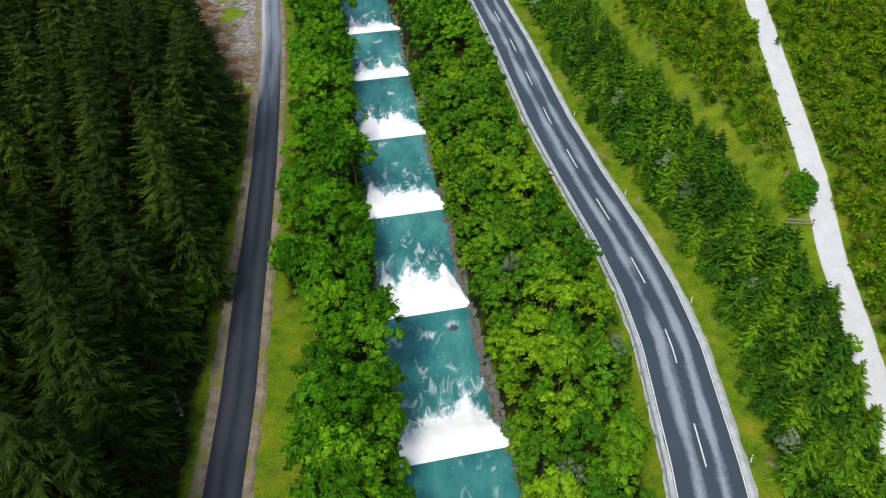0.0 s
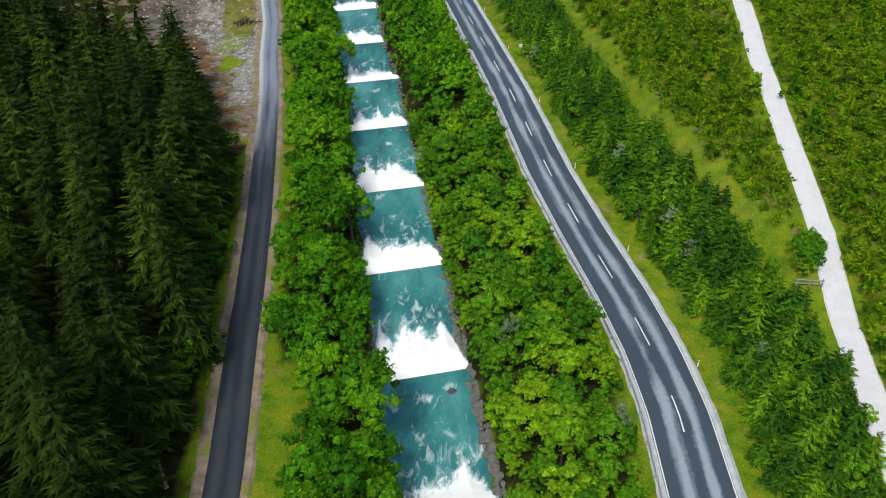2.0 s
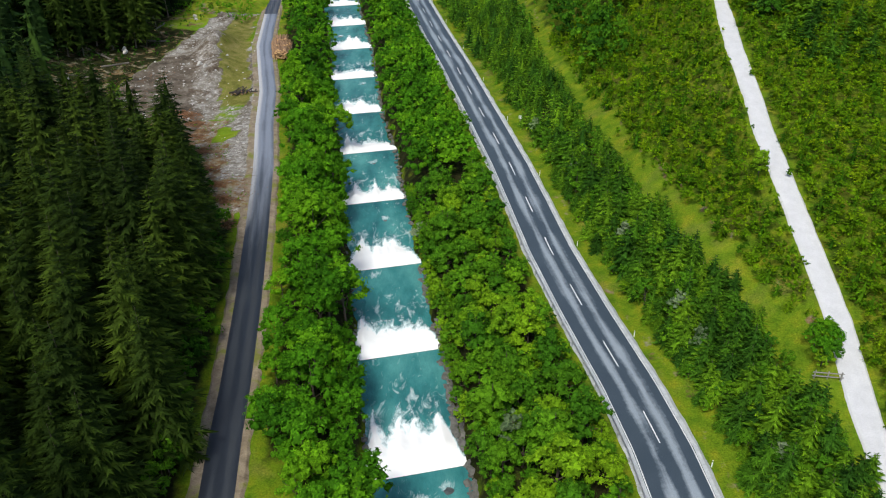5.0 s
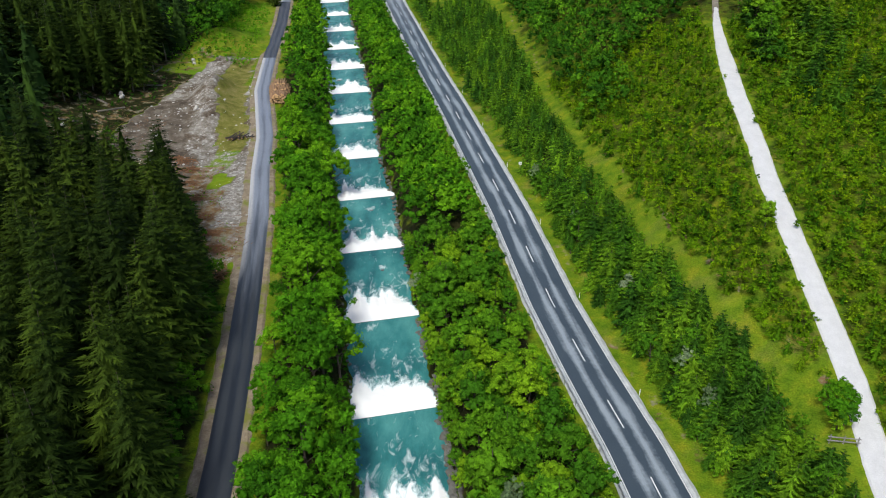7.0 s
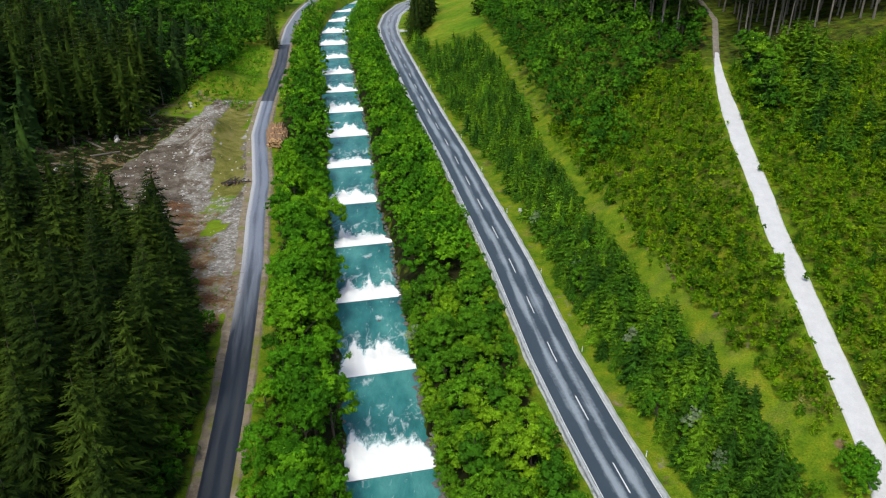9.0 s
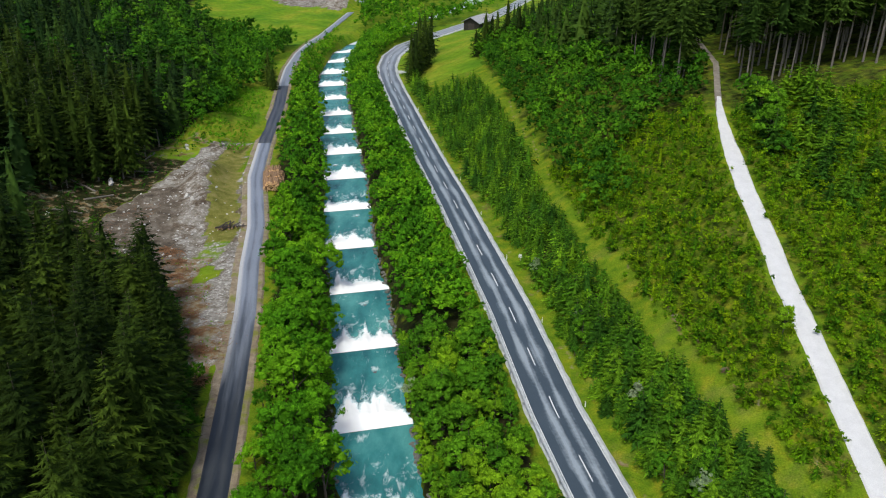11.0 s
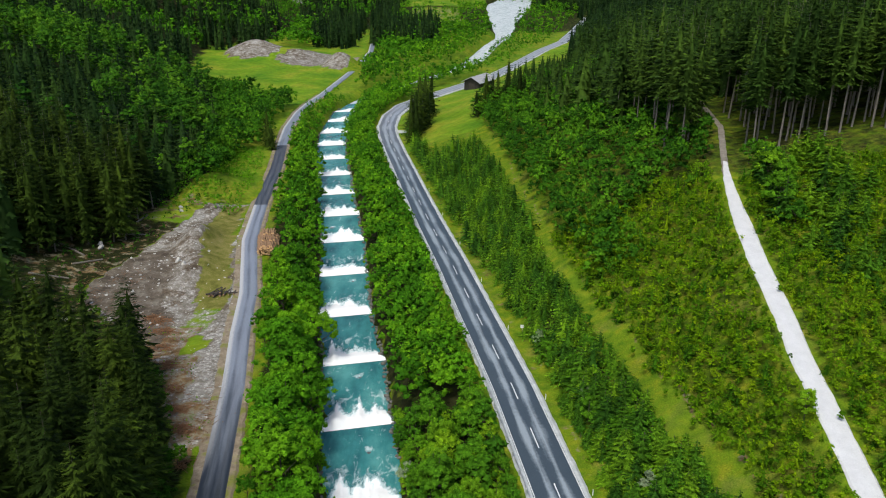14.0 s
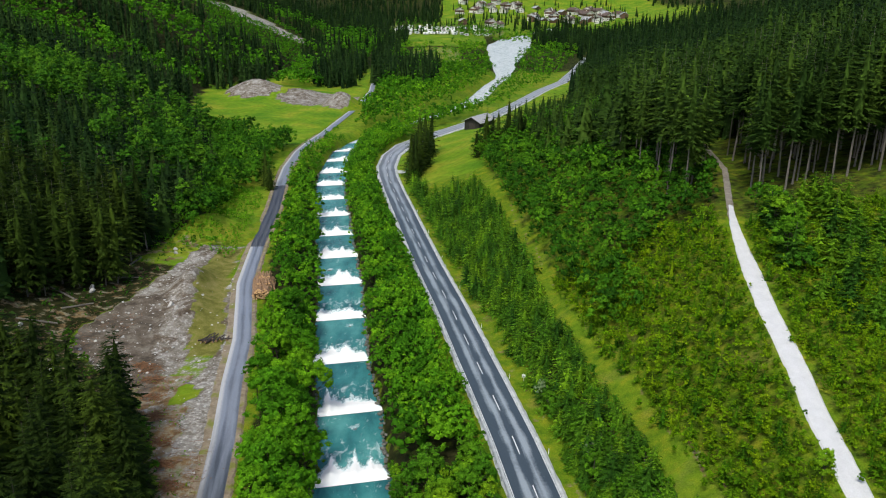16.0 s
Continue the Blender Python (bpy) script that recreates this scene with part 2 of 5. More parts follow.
def water_mat():
    m, n, l, b = mat("glacier_water")
    co = world_co(n)
    mp = n.new("ShaderNodeMapping")
    mp.inputs["Scale"].default_value = (1.0, 0.45, 1.0)
    l.new(co, mp.inputs["Vector"])
    deep = ramp(n, l, noise_node(n, l, 0.22, 5, mp.outputs["Vector"], 0.6), (0.30, (0.016, 0.095, 0.110)), (0.5, (0.036, 0.190, 0.190)), (0.70, (0.085, 0.295, 0.280)))
    ripple = noise_node(n, l, 1.6, 6, mp.outputs["Vector"], 0.6, 0.6)
    lace = maths(n, l, "ADD", noise_node(n, l, 0.8, 8, mp.outputs["Vector"], 0.7, 1.0), maths(n, l, "MULTIPLY", attr(n, "froth"), 0.11))
    col = mixed(n, l, ramp(n, l, lace, (0.60, grey(0)), (0.86, grey(0.9))), deep, (0.74, 0.84, 0.85))
    l.new(col, b.inputs["Base Color"])
    b.inputs["Roughness"].default_value = 0.22
    b.inputs["IOR"].default_value = 1.33
    bump(n, l, b, ripple, 0.7, 0.22)
    return m


def foam_mat():
    """White water, torn into shreds where it thins out downstream."""
    m, n, l, b = mat("white_water")
    co = world_co(n)
    mp = n.new("ShaderNodeMapping")
    mp.inputs["Scale"].default_value = (1.0, 0.42, 1.0)
    l.new(co, mp.inputs["Vector"])
    f = noise_node(n, l, 1.3, 8, mp.outputs["Vector"], 0.68, 0.5)
    body = maths(n, l, "ADD", attr(n, "body"), maths(n, l, "MULTIPLY", maths(n, l, "SUBTRACT", f, 0.5), 2.3))
    l.new(ramp(n, l, body, (0.45, (0.55, 0.78, 0.80)), (0.95, (0.90, 0.95, 0.95)), (1.0, (0.96, 0.96, 0.95))), b.inputs["Base Color"])
    b.inputs["Roughness"].default_value = 0.8
    l.new(ramp(n, l, body, (0.22, grey(0)), (0.88, grey(1))), b.inputs["Alpha"])
    bump(n, l, b, f, 0.08, 0.15)
    return m


M_ground, M_water, M_foam = ground_material(), water_mat(), foam_mat()
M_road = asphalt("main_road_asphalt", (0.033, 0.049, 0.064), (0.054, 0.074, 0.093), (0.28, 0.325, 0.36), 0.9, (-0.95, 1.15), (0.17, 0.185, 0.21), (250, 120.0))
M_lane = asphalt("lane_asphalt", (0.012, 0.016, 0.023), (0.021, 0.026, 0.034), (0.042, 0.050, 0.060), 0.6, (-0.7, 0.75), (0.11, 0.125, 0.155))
M_lane_new = asphalt("new_lane_asphalt", (0.020, 0.024, 0.036), (0.034, 0.038, 0.052), (0.12, 0.13, 0.15), 0.5, (-0.7, 0.75))
M_shoulder = gravel_mat("pale_shoulder_gravel", (0.33, 0.35, 0.35), (0.52, 0.54, 0.54))
M_earth = gravel_mat("brown_verge_gravel", (0.13, 0.095, 0.058), (0.31, 0.255, 0.18), (0.16, 0.17, 0.03))
M_path = gravel_mat("trodden_earth", (0.13, 0.11, 0.085), (0.26, 0.235, 0.20))
M_track = gravel_mat("white_track_gravel", (0.50, 0.502, 0.505), (0.58, 0.582, 0.585), None, 0.09)

# ---------------------------------------------------------------- the lie of the land
def line(*pts):
    """A value along the valley, given as (y, value) pairs."""
    ys, vs = [p[0] for p in pts], [p[1] for p in pts]
    return lambda y: np.interp(y, ys, vs)


river_x = line((-80, 19), (20, 5.2), (47, 1.2), (67, -1.9), (87, -4.7), (127, -10.6), (148, -13.2), (168, -17), (190, -19.8), (210, -22.3), (231, -25.6),
               (252, -29.1), (273, -32.1), (294, -35.7), (315, -38.5), (335, -40.2), (377, -40.3), (400, -36), (430, -26), (470, -8), (516, 12), (547, 20), (600, 29),
               (632, 35), (666, 45), (690, 47), (800, 55), (892, 64), (960, 72), (1060, 92), (1200, 150), (2600, 160))
river_z = line((-80, -1), (20, -4.3), (47, -5.6), (67, -7.2), (87, -7.9), (107, -8.7), (127, -9.5), (148, -10.8), (169, -12.2), (190, -13), (210, -13.5), (231, -14.2),
               (252, -15), (273, -15.7), (294, -16.4), (315, -17.2), (335, -17.6), (356, -18), (377, -18.6), (450, -21.5), (600, -25), (900, -27.5), (1400, -28), (2600, -28))
river_w = line((-80, 4.9), (380, 4.9), (520, 6), (640, 5), (690, 6), (800, 13), (892, 21), (960, 24), (1010, 20), (1080, 8), (2600, 6))
right_x = line((-80, 12), (20, 21.0), (43, 22.3), (57, 22.5), (66, 21.9), (76, 20.5), (90, 17.8), (105, 15.2), (121, 13.0), (131, 11.6), (154, 7.7), (182, 3.2), (213, -2.3),
               (238, -6.5), (262, -10.4), (287, -14.5), (311, -18.1), (327, -19.6), (349, -19.3), (371, -15.5), (392, -7), (410, 2), (437, 15), (461, 27), (518, 46),
               (572, 64), (622, 84), (800, 130), (1200, 190), (2600, 260))
right_z = line((-80, 1.5), (20, -0.6), (43, -1.2), (60, -1.6), (80, -2.8), (104, -4), (126, -4.6), (150, -5.2), (200, -7.6), (260, -10), (330, -13), (400, -15.5),
               (500, -18.5), (700, -23), (1400, -25), (2600, -25))
left_x = line((-80, -11), (20, -17.2), (41, -18.6), (52, -19.4), (69, -21.3), (76, -21.9), (92, -23.7), (111, -26.2), (131, -29.0), (149, -32.2), (167, -34.8), (196, -41.0),
              (226, -44.4), (262, -47.7), (300, -52.6), (322, -55), (354, -56.4), (378, -55.6), (400, -53.5), (444, -50.3), (490, -47), (560, -45), (700, -52), (1000, -60), (2600, -80))
left_z = line((-80, 0), (20, -2.2), (75, -3.4), (121, -4.8), (165, -6.6), (203, -7.6), (222, -8.2), (260, -10), (330, -13), (400, -16), (500, -19), (700, -23), (1400, -25), (2600, -25))
track_x = line((-80, 30), (20, 36.6), (47, 38.9), (57, 39.8), (66, 40.4), (79, 42.3), (88, 42.9), (103, 43.8), (115, 44.7), (124, 45.9), (139, 47.3), (157, 49.7), (166, 51.2),
               (172, 52.5), (185, 56), (200, 60), (260, 66), (330, 72), (400, 90), (520, 125), (620, 150), (900, 220), (1300, 280), (2600, 330))
track_z = line((-80, -8), (20, -3.2), (70, 2.9), (103, 8.2), (166, 16), (200, 18), (260, 19), (330, 14), (400, 2), (520, 0), (620, -5), (900, -10), (1300, -12), (2600, -12))
foot_x = line((-80, -20), (20, -28), (75, -33), (110, -40), (130, -48), (150, -60), (190, -66), (215, -62), (235, -57), (260, -60), (330, -78), (400, -100), (480, -122),
              (560, -135), (640, -105), (900, -110), (1300, -150), (2600, -200))


def section(y):
    """The cross-section of the valley at y: rising x and their z."""
    xl, zl, xv, zw, hw, xr, zr, xt, zt, xf = (float(f(y)) for f in (left_x, left_z, river_x, river_z, river_w, right_x, right_z, track_x, track_z, foot_x))
    bank_l, bank_r = min(zl - 0.3, zw + 4.2), min(zr - 0.7, zw + 4.2)
    pts = [(xf - 900, zl + 330), (xf - 40, zl + 14), (xf - 14, zl + 3.2), (xf, zl + 0.6), (xl - 3.2, zl - 0.15), (xl - 2.2, zl - 0.12), (xl + 2.2, zl - 0.12), (xl + 3.4, zl - 0.3),
           (xv - hw - 4.2, bank_l), (xv - hw - 0.6, zw + 0.5), (xv - hw + 0.3, zw - 1.8), (xv + hw - 0.3, zw - 1.8), (xv + hw + 0.6, zw + 0.5), (xv + hw + 3.8, bank_r),
           (xr - 4.4, zr - 0.3), (xr - 3.5, zr - 0.14), (xr + 3.5, zr - 0.14), (xr + 4.6, zr - 0.45), (xr + 6.5, zr - 0.1), (xt - 2.2, zt - 0.1), (xt + 2.2, zt - 0.1),
           (xt + 26, zt + 5), (xt + 70, zt + 18), (xt + 900, zt + 350)]
    px, pz = [pts[0][0]], [pts[0][1]]
    for a, b in pts[1:]:
        px.append(max(a, px[-1] + 0.05))
        pz.append(b)
    return px, pz


def uneven(x, y):
    """Small rolls of the ground, away from roads and water."""
    far = 1.0
    for f, w in ((left_x, 5), (right_x, 6), (river_x, 9), (track_x, 4)):
        d = abs(x - float(f(y)))
        far = min(far, max(0.0, (d - w) / 6))
    return far * (0.35 * math.sin(x * 0.31 + 0.7 * math.sin(y * 0.17)) * math.sin(y * 0.23 + 1.3) + 0.9 * math.sin(x * 0.07 + 2) * math.sin(y * 0.051))


def end_rise(y):
    return max(0.0, y - 1380) * 0.16


def mounds(x, y):
    """Spoil heaps of the clearing and the gravel yard beyond the meadow."""
    z = 0.0
    for mx, my, r, s, h in ((-50.8, 192, 3.0, 7, 4.6), (-47.5, 177, 3.2, 9, 2.4), (-56, 180, 3, 8, 0.8), (-59, 233, 7, 13, 3.5), (-113, 532, 16, 16, 9), (-56, 494, 9, 11, 8), (-85, 535, 16, 14, 3)):
        q = ((x - mx) / r) ** 2 + ((y - my) / s) ** 2
        if q < 6:
            z += h * math.exp(-q)
    return z


def ground_z(x, y):
    px, pz = section(y)
    return float(np.interp(x, px, pz)) + uneven(x, y) + end_rise(y) + mounds(x, y)

# ---------------------------------------------------------------- helpers for building
rng = np.random.default_rng(7)


def mesh_of(name, verts, faces, *mats):
    me = bpy.data.meshes.new(name)
    me.from_pydata([tuple(v) for v in verts], [], faces)
    for m in mats:
        me.materials.append(m)
    me.update()
    return me


def part(name, bm, material, parent, label=""):
    me = bpy.data.meshes.new(name)
    bm.to_mesh(me)
    bm.free()
    me.materials.append(material)
    ob = new(name, me)
    ob.parent = parent
    return tagged(ob, label)


def piece(name, me, parent, label=""):
    ob = new(name, me)
    ob.parent = parent
    return tagged(ob, label)


def box(bm, x0, x1, y0, y1, z0, z1, bevel=0.0):
    r = bmesh.ops.create_cube(bm, size=1)
    bmesh.ops.scale(bm, vec=(x1 - x0, y1 - y0, z1 - z0), verts=r["verts"])
    bmesh.ops.translate(bm, vec=((x0 + x1) / 2, (y0 + y1) / 2, (z0 + z1) / 2), verts=r["verts"])
    if bevel:
        es = list({e for v in r["verts"] for e in v.link_edges})
        bmesh.ops.bevel(bm, geom=es, offset=bevel, segments=1, affect="EDGES")


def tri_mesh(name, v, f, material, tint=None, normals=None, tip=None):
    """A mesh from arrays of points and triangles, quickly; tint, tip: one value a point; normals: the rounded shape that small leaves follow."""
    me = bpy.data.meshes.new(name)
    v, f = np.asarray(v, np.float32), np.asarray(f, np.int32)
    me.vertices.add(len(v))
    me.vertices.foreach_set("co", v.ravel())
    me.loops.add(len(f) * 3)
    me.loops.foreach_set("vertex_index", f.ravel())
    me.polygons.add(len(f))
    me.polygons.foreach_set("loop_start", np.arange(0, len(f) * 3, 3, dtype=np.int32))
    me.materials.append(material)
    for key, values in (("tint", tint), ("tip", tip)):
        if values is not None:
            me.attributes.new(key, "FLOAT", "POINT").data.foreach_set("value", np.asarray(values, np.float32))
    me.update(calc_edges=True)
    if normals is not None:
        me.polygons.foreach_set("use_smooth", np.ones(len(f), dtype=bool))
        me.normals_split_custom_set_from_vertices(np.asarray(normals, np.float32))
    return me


def ribbon(cx, cz, y0, y1, step, offs, material, name, lift=0.0, wobble=0.0):
    """A strip along a line of the plan. offs: (metres right of the line, metres above it) from left to right."""
    ys = np.arange(y0, y1 + step * 0.5, step)
    verts, faces, uvs = [], [], []
    dist = 0.0
    for i, y in enumerate(ys):
        x, z = float(cx(y)), float(cz(y))
        tx, ty = float(cx(y + 1.5)) - float(cx(y - 1.5)), 3.0
        k = math.hypot(tx, ty)
        nx, ny = ty / k, -tx / k
        dist = y * k / 3.0
        for j, (o, h) in enumerate(offs):
            w = o
            if wobble and j in (0, 1, len(offs) - 2, len(offs) - 1):
                w += wobble * (noise.noise((y * 0.45, j // 2 * 9.0, 2.0)) + 0.6 * noise.noise((y * 1.7, j // 2 * 7.0, 5.0)))
            verts.append((x + nx * w, y + ny * w, z + h + lift))
            uvs.append((o, dist))
    m = len(offs)
    for i in range(len(ys) - 1):
        for j in range(m - 1):
            faces.append((i * m + j, i * m + j + 1, (i + 1) * m + j + 1, (i + 1) * m + j))
    me = mesh_of(name, verts, faces, material)
    uv = me.uv_layers.new(name="UVMap")
    flat = [c for lp in me.loops for c in uvs[lp.vertex_index]]
    uv.data.foreach_set("uv", flat)
    return me


# ---------------------------------------------------------------- the ground, one sheet to the horizon
def spread(parts):
    out = []
    for a, b, s in parts:
        out += list(np.arange(a, b, s))
    return out + [parts[-1][1]]


gx = spread([(-1500, -400, 90), (-400, -150, 14), (-150, -80, 4), (-80, 56, 1.3), (56, 80, 2.4), (80, 140, 4), (140, 400, 22), (400, 1500, 90)])
gy = spread([(-80, 20, 3), (20, 230, 1.8), (230, 560, 3.6), (560, 1000, 12), (1000, 2600, 60)])
strip_l = line((40, 37.0), (60, 38.6), (65, 38.2), (75, 36), (84, 35), (93, 32.4), (107, 29.5), (122, 27.2), (136, 25.3), (148, 23.5), (165, 22), (190, 19.5), (214, 17.2), (236, 16), (302, 6))
strip_r = line((40, 37.1), (60, 39.2), (69, 40.2), (77, 39.3), (86, 37.5), (95, 34.8), (106, 32.8), (119, 30.7), (133, 28.9), (144, 27.2), (159, 25.2), (187, 21.6), (216, 19), (236, 18), (302, 11))
clear_l = line((112, -33), (118, -34), (128, -38), (145, -46), (155, -57), (160, -62), (166, -65.5), (178, -63), (190, -60.5), (205, -58), (216, -56), (222, -48))


def in_clearing(x, y):
    return 112 < y < 222 and clear_l(y) < x < left_x(y) - 1.5


def cover_of(x, y):
    """Shares of meadow, wood floor (also mixed in as shade below plants), brushwood and gravel at a place."""
    xl, xr, xv, xt, xf = float(left_x(y)), float(right_x(y)), float(river_x(y)), float(track_x(y)), float(foot_x(y))
    meadow = wood = brush = gravel = soil = dry = scree = 0.0
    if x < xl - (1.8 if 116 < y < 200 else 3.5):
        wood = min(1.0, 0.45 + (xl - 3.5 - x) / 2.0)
        if in_clearing(x, y):
            wood = 0.0
            ridge = float(np.interp(y, (150, 166, 192, 205), (-41.5, -44.8, -50.5, -53.0)))
            if y > 160:
                gravel, dry = (1.0, 0.0) if x < ridge + 0.6 else (0.15, 0.9)
                if x > xl - 3.6:
                    gravel, dry = 0.8, 0.4
                scree = 0.43 if ridge - 5.5 < x < ridge + 0.6 else 0.1
                if x < ridge - 5.0 and y < 186:
                    soil, scree = 0.85, 0.3
                if x < float(clear_l(y)) + 2.5 and y > 172:
                    scree = 0.6
            else:
                gravel, scree = 0.9, 0.62 if x > xl - 9.5 else 0.25
                if x < xl - 12 and y > 141:
                    soil = 0.8
                if x < xl - 6.2 and y < 152:
                    brush, gravel, scree = 1.0, 0.42, 0.3
                if y < 128:
                    brush, gravel, scree = 0.9, 0.42, 0.35
                if (x + 40.3) ** 2 / 7 + (y - 155) ** 2 / 40 < 1:
                    gravel, meadow, scree = 0.42, 0.6, 0.45
            if (x + 38.9) ** 2 / 4.5 + (y - 145) ** 2 / 16 < 1:
                gravel, brush, scree, meadow = 0.0, 0.0, 0.0, 0.7
        # mostly dark wood floor: shade cast by the trees is painted on this ground
        elif 138 < y < 222 and x > float(clear_l(y)) - 20:
            wood, brush, dry = 0.92, 0.40, 0.15
        if y > 205 and x > xf - 4:
            wood, meadow = 0.0, 1.0
        if 380 < y < 560 and x > xf - 12:
            wood, meadow = 0.0, 1.0
            if ((x + 112) / 17) ** 2 + ((y - 530) / 20) ** 2 < 1 or ((x + 57) / 11) ** 2 + ((y - 495) / 18) ** 2 < 1 or ((x + 68) / 27) ** 2 + ((y - 515) / 24) ** 2 < 1:
                gravel, scree = 1.0, 0.42
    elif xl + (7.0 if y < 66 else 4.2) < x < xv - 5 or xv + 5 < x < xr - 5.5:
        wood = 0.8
        if y > 330:
            wood, meadow = 0.2, 0.6
    elif x > xr + 3.5:
        if xr + 4.2 < x < xr + 7.5 and y < 310:
            brush = 0.30
        sl, sr = float(strip_l(y)), float(strip_r(y))
        if sl - 1.5 <= x <= sr + 1.5 and y < 310:
            meadow = 0.22 + 0.25 * math.sin(y * 0.21) * math.sin(y * 0.083 + 1)
        if sr - 0.2 < x < sr + 1.1 and y < 240:
            brush = 0.42
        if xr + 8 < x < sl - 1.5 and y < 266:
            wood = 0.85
        # wood floor blended in below the heath shrubs paints the shade among them
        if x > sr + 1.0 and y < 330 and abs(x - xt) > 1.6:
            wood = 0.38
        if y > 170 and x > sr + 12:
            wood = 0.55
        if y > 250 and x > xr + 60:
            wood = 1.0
        if y > 285 and x < xr + (30 if y < 330 else 45):
            wood, meadow = 0.0, 1.0
        # grass slope: wood floor mixed in as painted shade of the tall spruces
        if 168 < y < 200 and xt + 4 < x < xt + 45:
            wood, meadow = 0.58, 0.2
    if y > 700:
        wood, meadow = 0.75, 0.0
        if 890 < y < 1015 and -45 < x < 45 or 1015 < y < 1560 and -30 + 0.05 * (y - 1000) < x < 330:
            wood, meadow = 0.1, 0.9
        if 1015 < y < 1200 and -70 < x < 75:
            wood, gravel = 0.2, 0.46
        if 740 < y < 880 and -30 < x < 15:
            wood, meadow, gravel = 0.2, 0.6, 0.4
        t = min(1.0, max(0.0, ((x + 214) * 68 + (y - 877) * -42) / (68 ** 2 + 42 ** 2)))
        if math.hypot(x + 214 - 68 * t, y - 877 + 42 * t) < 17:
            wood, gravel, scree = 0.0, 1.0, 1.4
    return meadow, wood, brush, gravel, soil, dry, scree


verts, faces, covers = [], [], []
for y in gy:
    px, pz = section(y)
    for x, z in zip(gx, np.interp(gx, px, pz)):
        verts.append((x, y, z + uneven(x, y) + end_rise(y) + mounds(x, y)))
        covers.append(cover_of(x, y))
nx = len(gx)
faces = [(j * nx + i, j * nx + i + 1, (j + 1) * nx + i + 1, (j + 1) * nx + i) for j in range(len(gy) - 1) for i in range(nx - 1)]
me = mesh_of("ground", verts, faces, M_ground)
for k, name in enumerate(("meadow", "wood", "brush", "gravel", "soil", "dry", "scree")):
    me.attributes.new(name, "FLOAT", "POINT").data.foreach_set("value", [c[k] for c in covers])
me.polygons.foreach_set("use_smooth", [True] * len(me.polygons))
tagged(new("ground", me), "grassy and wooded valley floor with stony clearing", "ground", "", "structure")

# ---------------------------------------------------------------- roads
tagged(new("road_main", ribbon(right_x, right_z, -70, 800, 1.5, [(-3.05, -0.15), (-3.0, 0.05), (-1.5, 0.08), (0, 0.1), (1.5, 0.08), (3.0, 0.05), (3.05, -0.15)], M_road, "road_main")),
       "grey asphalt country road with pale worn bands", "road", "", "structure")
for side, name in ((-1, "shoulder_inner"), (1, "shoulder_outer")):
    a, b = sorted((side * 2.98, side * 3.85))
    offs = [(a, 0.035), ((a + b) / 2, 0.03), (b, -0.25)] if side > 0 else [(a, -0.25), ((a + b) / 2, 0.03), (b, 0.035)]
    tagged(new(name, ribbon(right_x, right_z, -70, 800, 1.0, offs, M_shoulder, name, 0, 0.16)), "pale gravel shoulder beside the main road", "shoulder", "", "structure")
LANE = [(-1.7, -0.15), (-1.65, 0.04), (0, 0.07), (1.65, 0.04), (1.7, -0.15)]
tagged(new("lane_near", ribbon(left_x, left_z, -70, 222, 1.5, LANE, M_lane, "lane_near")), "dark asphalt lane, worn pale past the clearing", "road", "", "structure")
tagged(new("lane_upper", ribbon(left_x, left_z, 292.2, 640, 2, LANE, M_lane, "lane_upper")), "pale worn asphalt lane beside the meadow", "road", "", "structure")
tagged(new("lane_far", ribbon(left_x, left_z, 222.2, 292, 2, LANE, M_lane_new, "lane_far")), "dark newer asphalt lane beyond a cross joint", "road", "", "structure")
tagged(new("lane_verge_wood", ribbon(left_x, left_z, -70, 400, 1.0, [(-3.3, -0.4), (-2.6, 0.0), (-1.5, 0.02)], M_earth, "lane_verge_wood", 0, 0.3)), "brown gravel verge between lane and wood", "verge", "", "structure")
tagged(new("lane_verge_river", ribbon(left_x, left_z, -70, 400, 1.0, [(1.5, 0.02), (2.3, 0.0), (2.9, -0.4)], M_earth, "lane_verge_river", 0, 0.3)), "pale earth verge between lane and bushes", "verge", "", "structure")
me = ribbon(track_x, track_z, -70, 177, 1.0, [(-1.6, -0.2), (-1.25, 0.03), (0, 0.07), (1.25, 0.03), (1.6, -0.2)], M_track, "gravel_track", 0, 0.12)
for v in me.vertices:
    if v.co.y > 150:
        q = min(1.0, (v.co.y - 150) / 27)
        mid = float(track_x(v.co.y)) + 0.2 * q
        v.co.x = mid + (v.co.x - mid) * (1 - 0.68 * q - 0.25 * q * abs(noise.noise((v.co.y * 0.7, 1, v.co.x * 0.3))))
tagged(new("gravel_track", me), "white gravel forest track", "track", "", "structure")
tagged(new("forest_path", ribbon(track_x, track_z, 156, 230, 1.0, [(-0.8, -0.2), (-0.5, 0.02), (0, 0.04), (0.5, 0.02), (0.8, -0.2)], M_path, "forest_path", -0.025, 0.2)), "narrow earth path running into the spruce wood", "path", "", "structure")

# ---------------------------------------------------------------- the stepped river
CRESTS = [-76.0, -55.5, -35.0, -14.5, 6.0, 26.5, 47.0, 67.6, 87.0, 107.0, 127.2, 148.0, 168.5, 190.0, 211.0, 231.5, 252.0, 273.0, 294.0, 315.0, 335.0, 356.0, 377.0, 398.0]
SKEW = 0.26
ROCKS = [(-1.6, 63.6, 0.9), (1.2, 65.4, 1.1), (-5.0, 62.6, 0.7), (-8.6, 121.5, 0.8), (-26.5, 222.5, 1.3), (-12, 143.5, 0.7), (-9.0, 104.5, 0.6), (-17.5, 186.8, 0.7)]


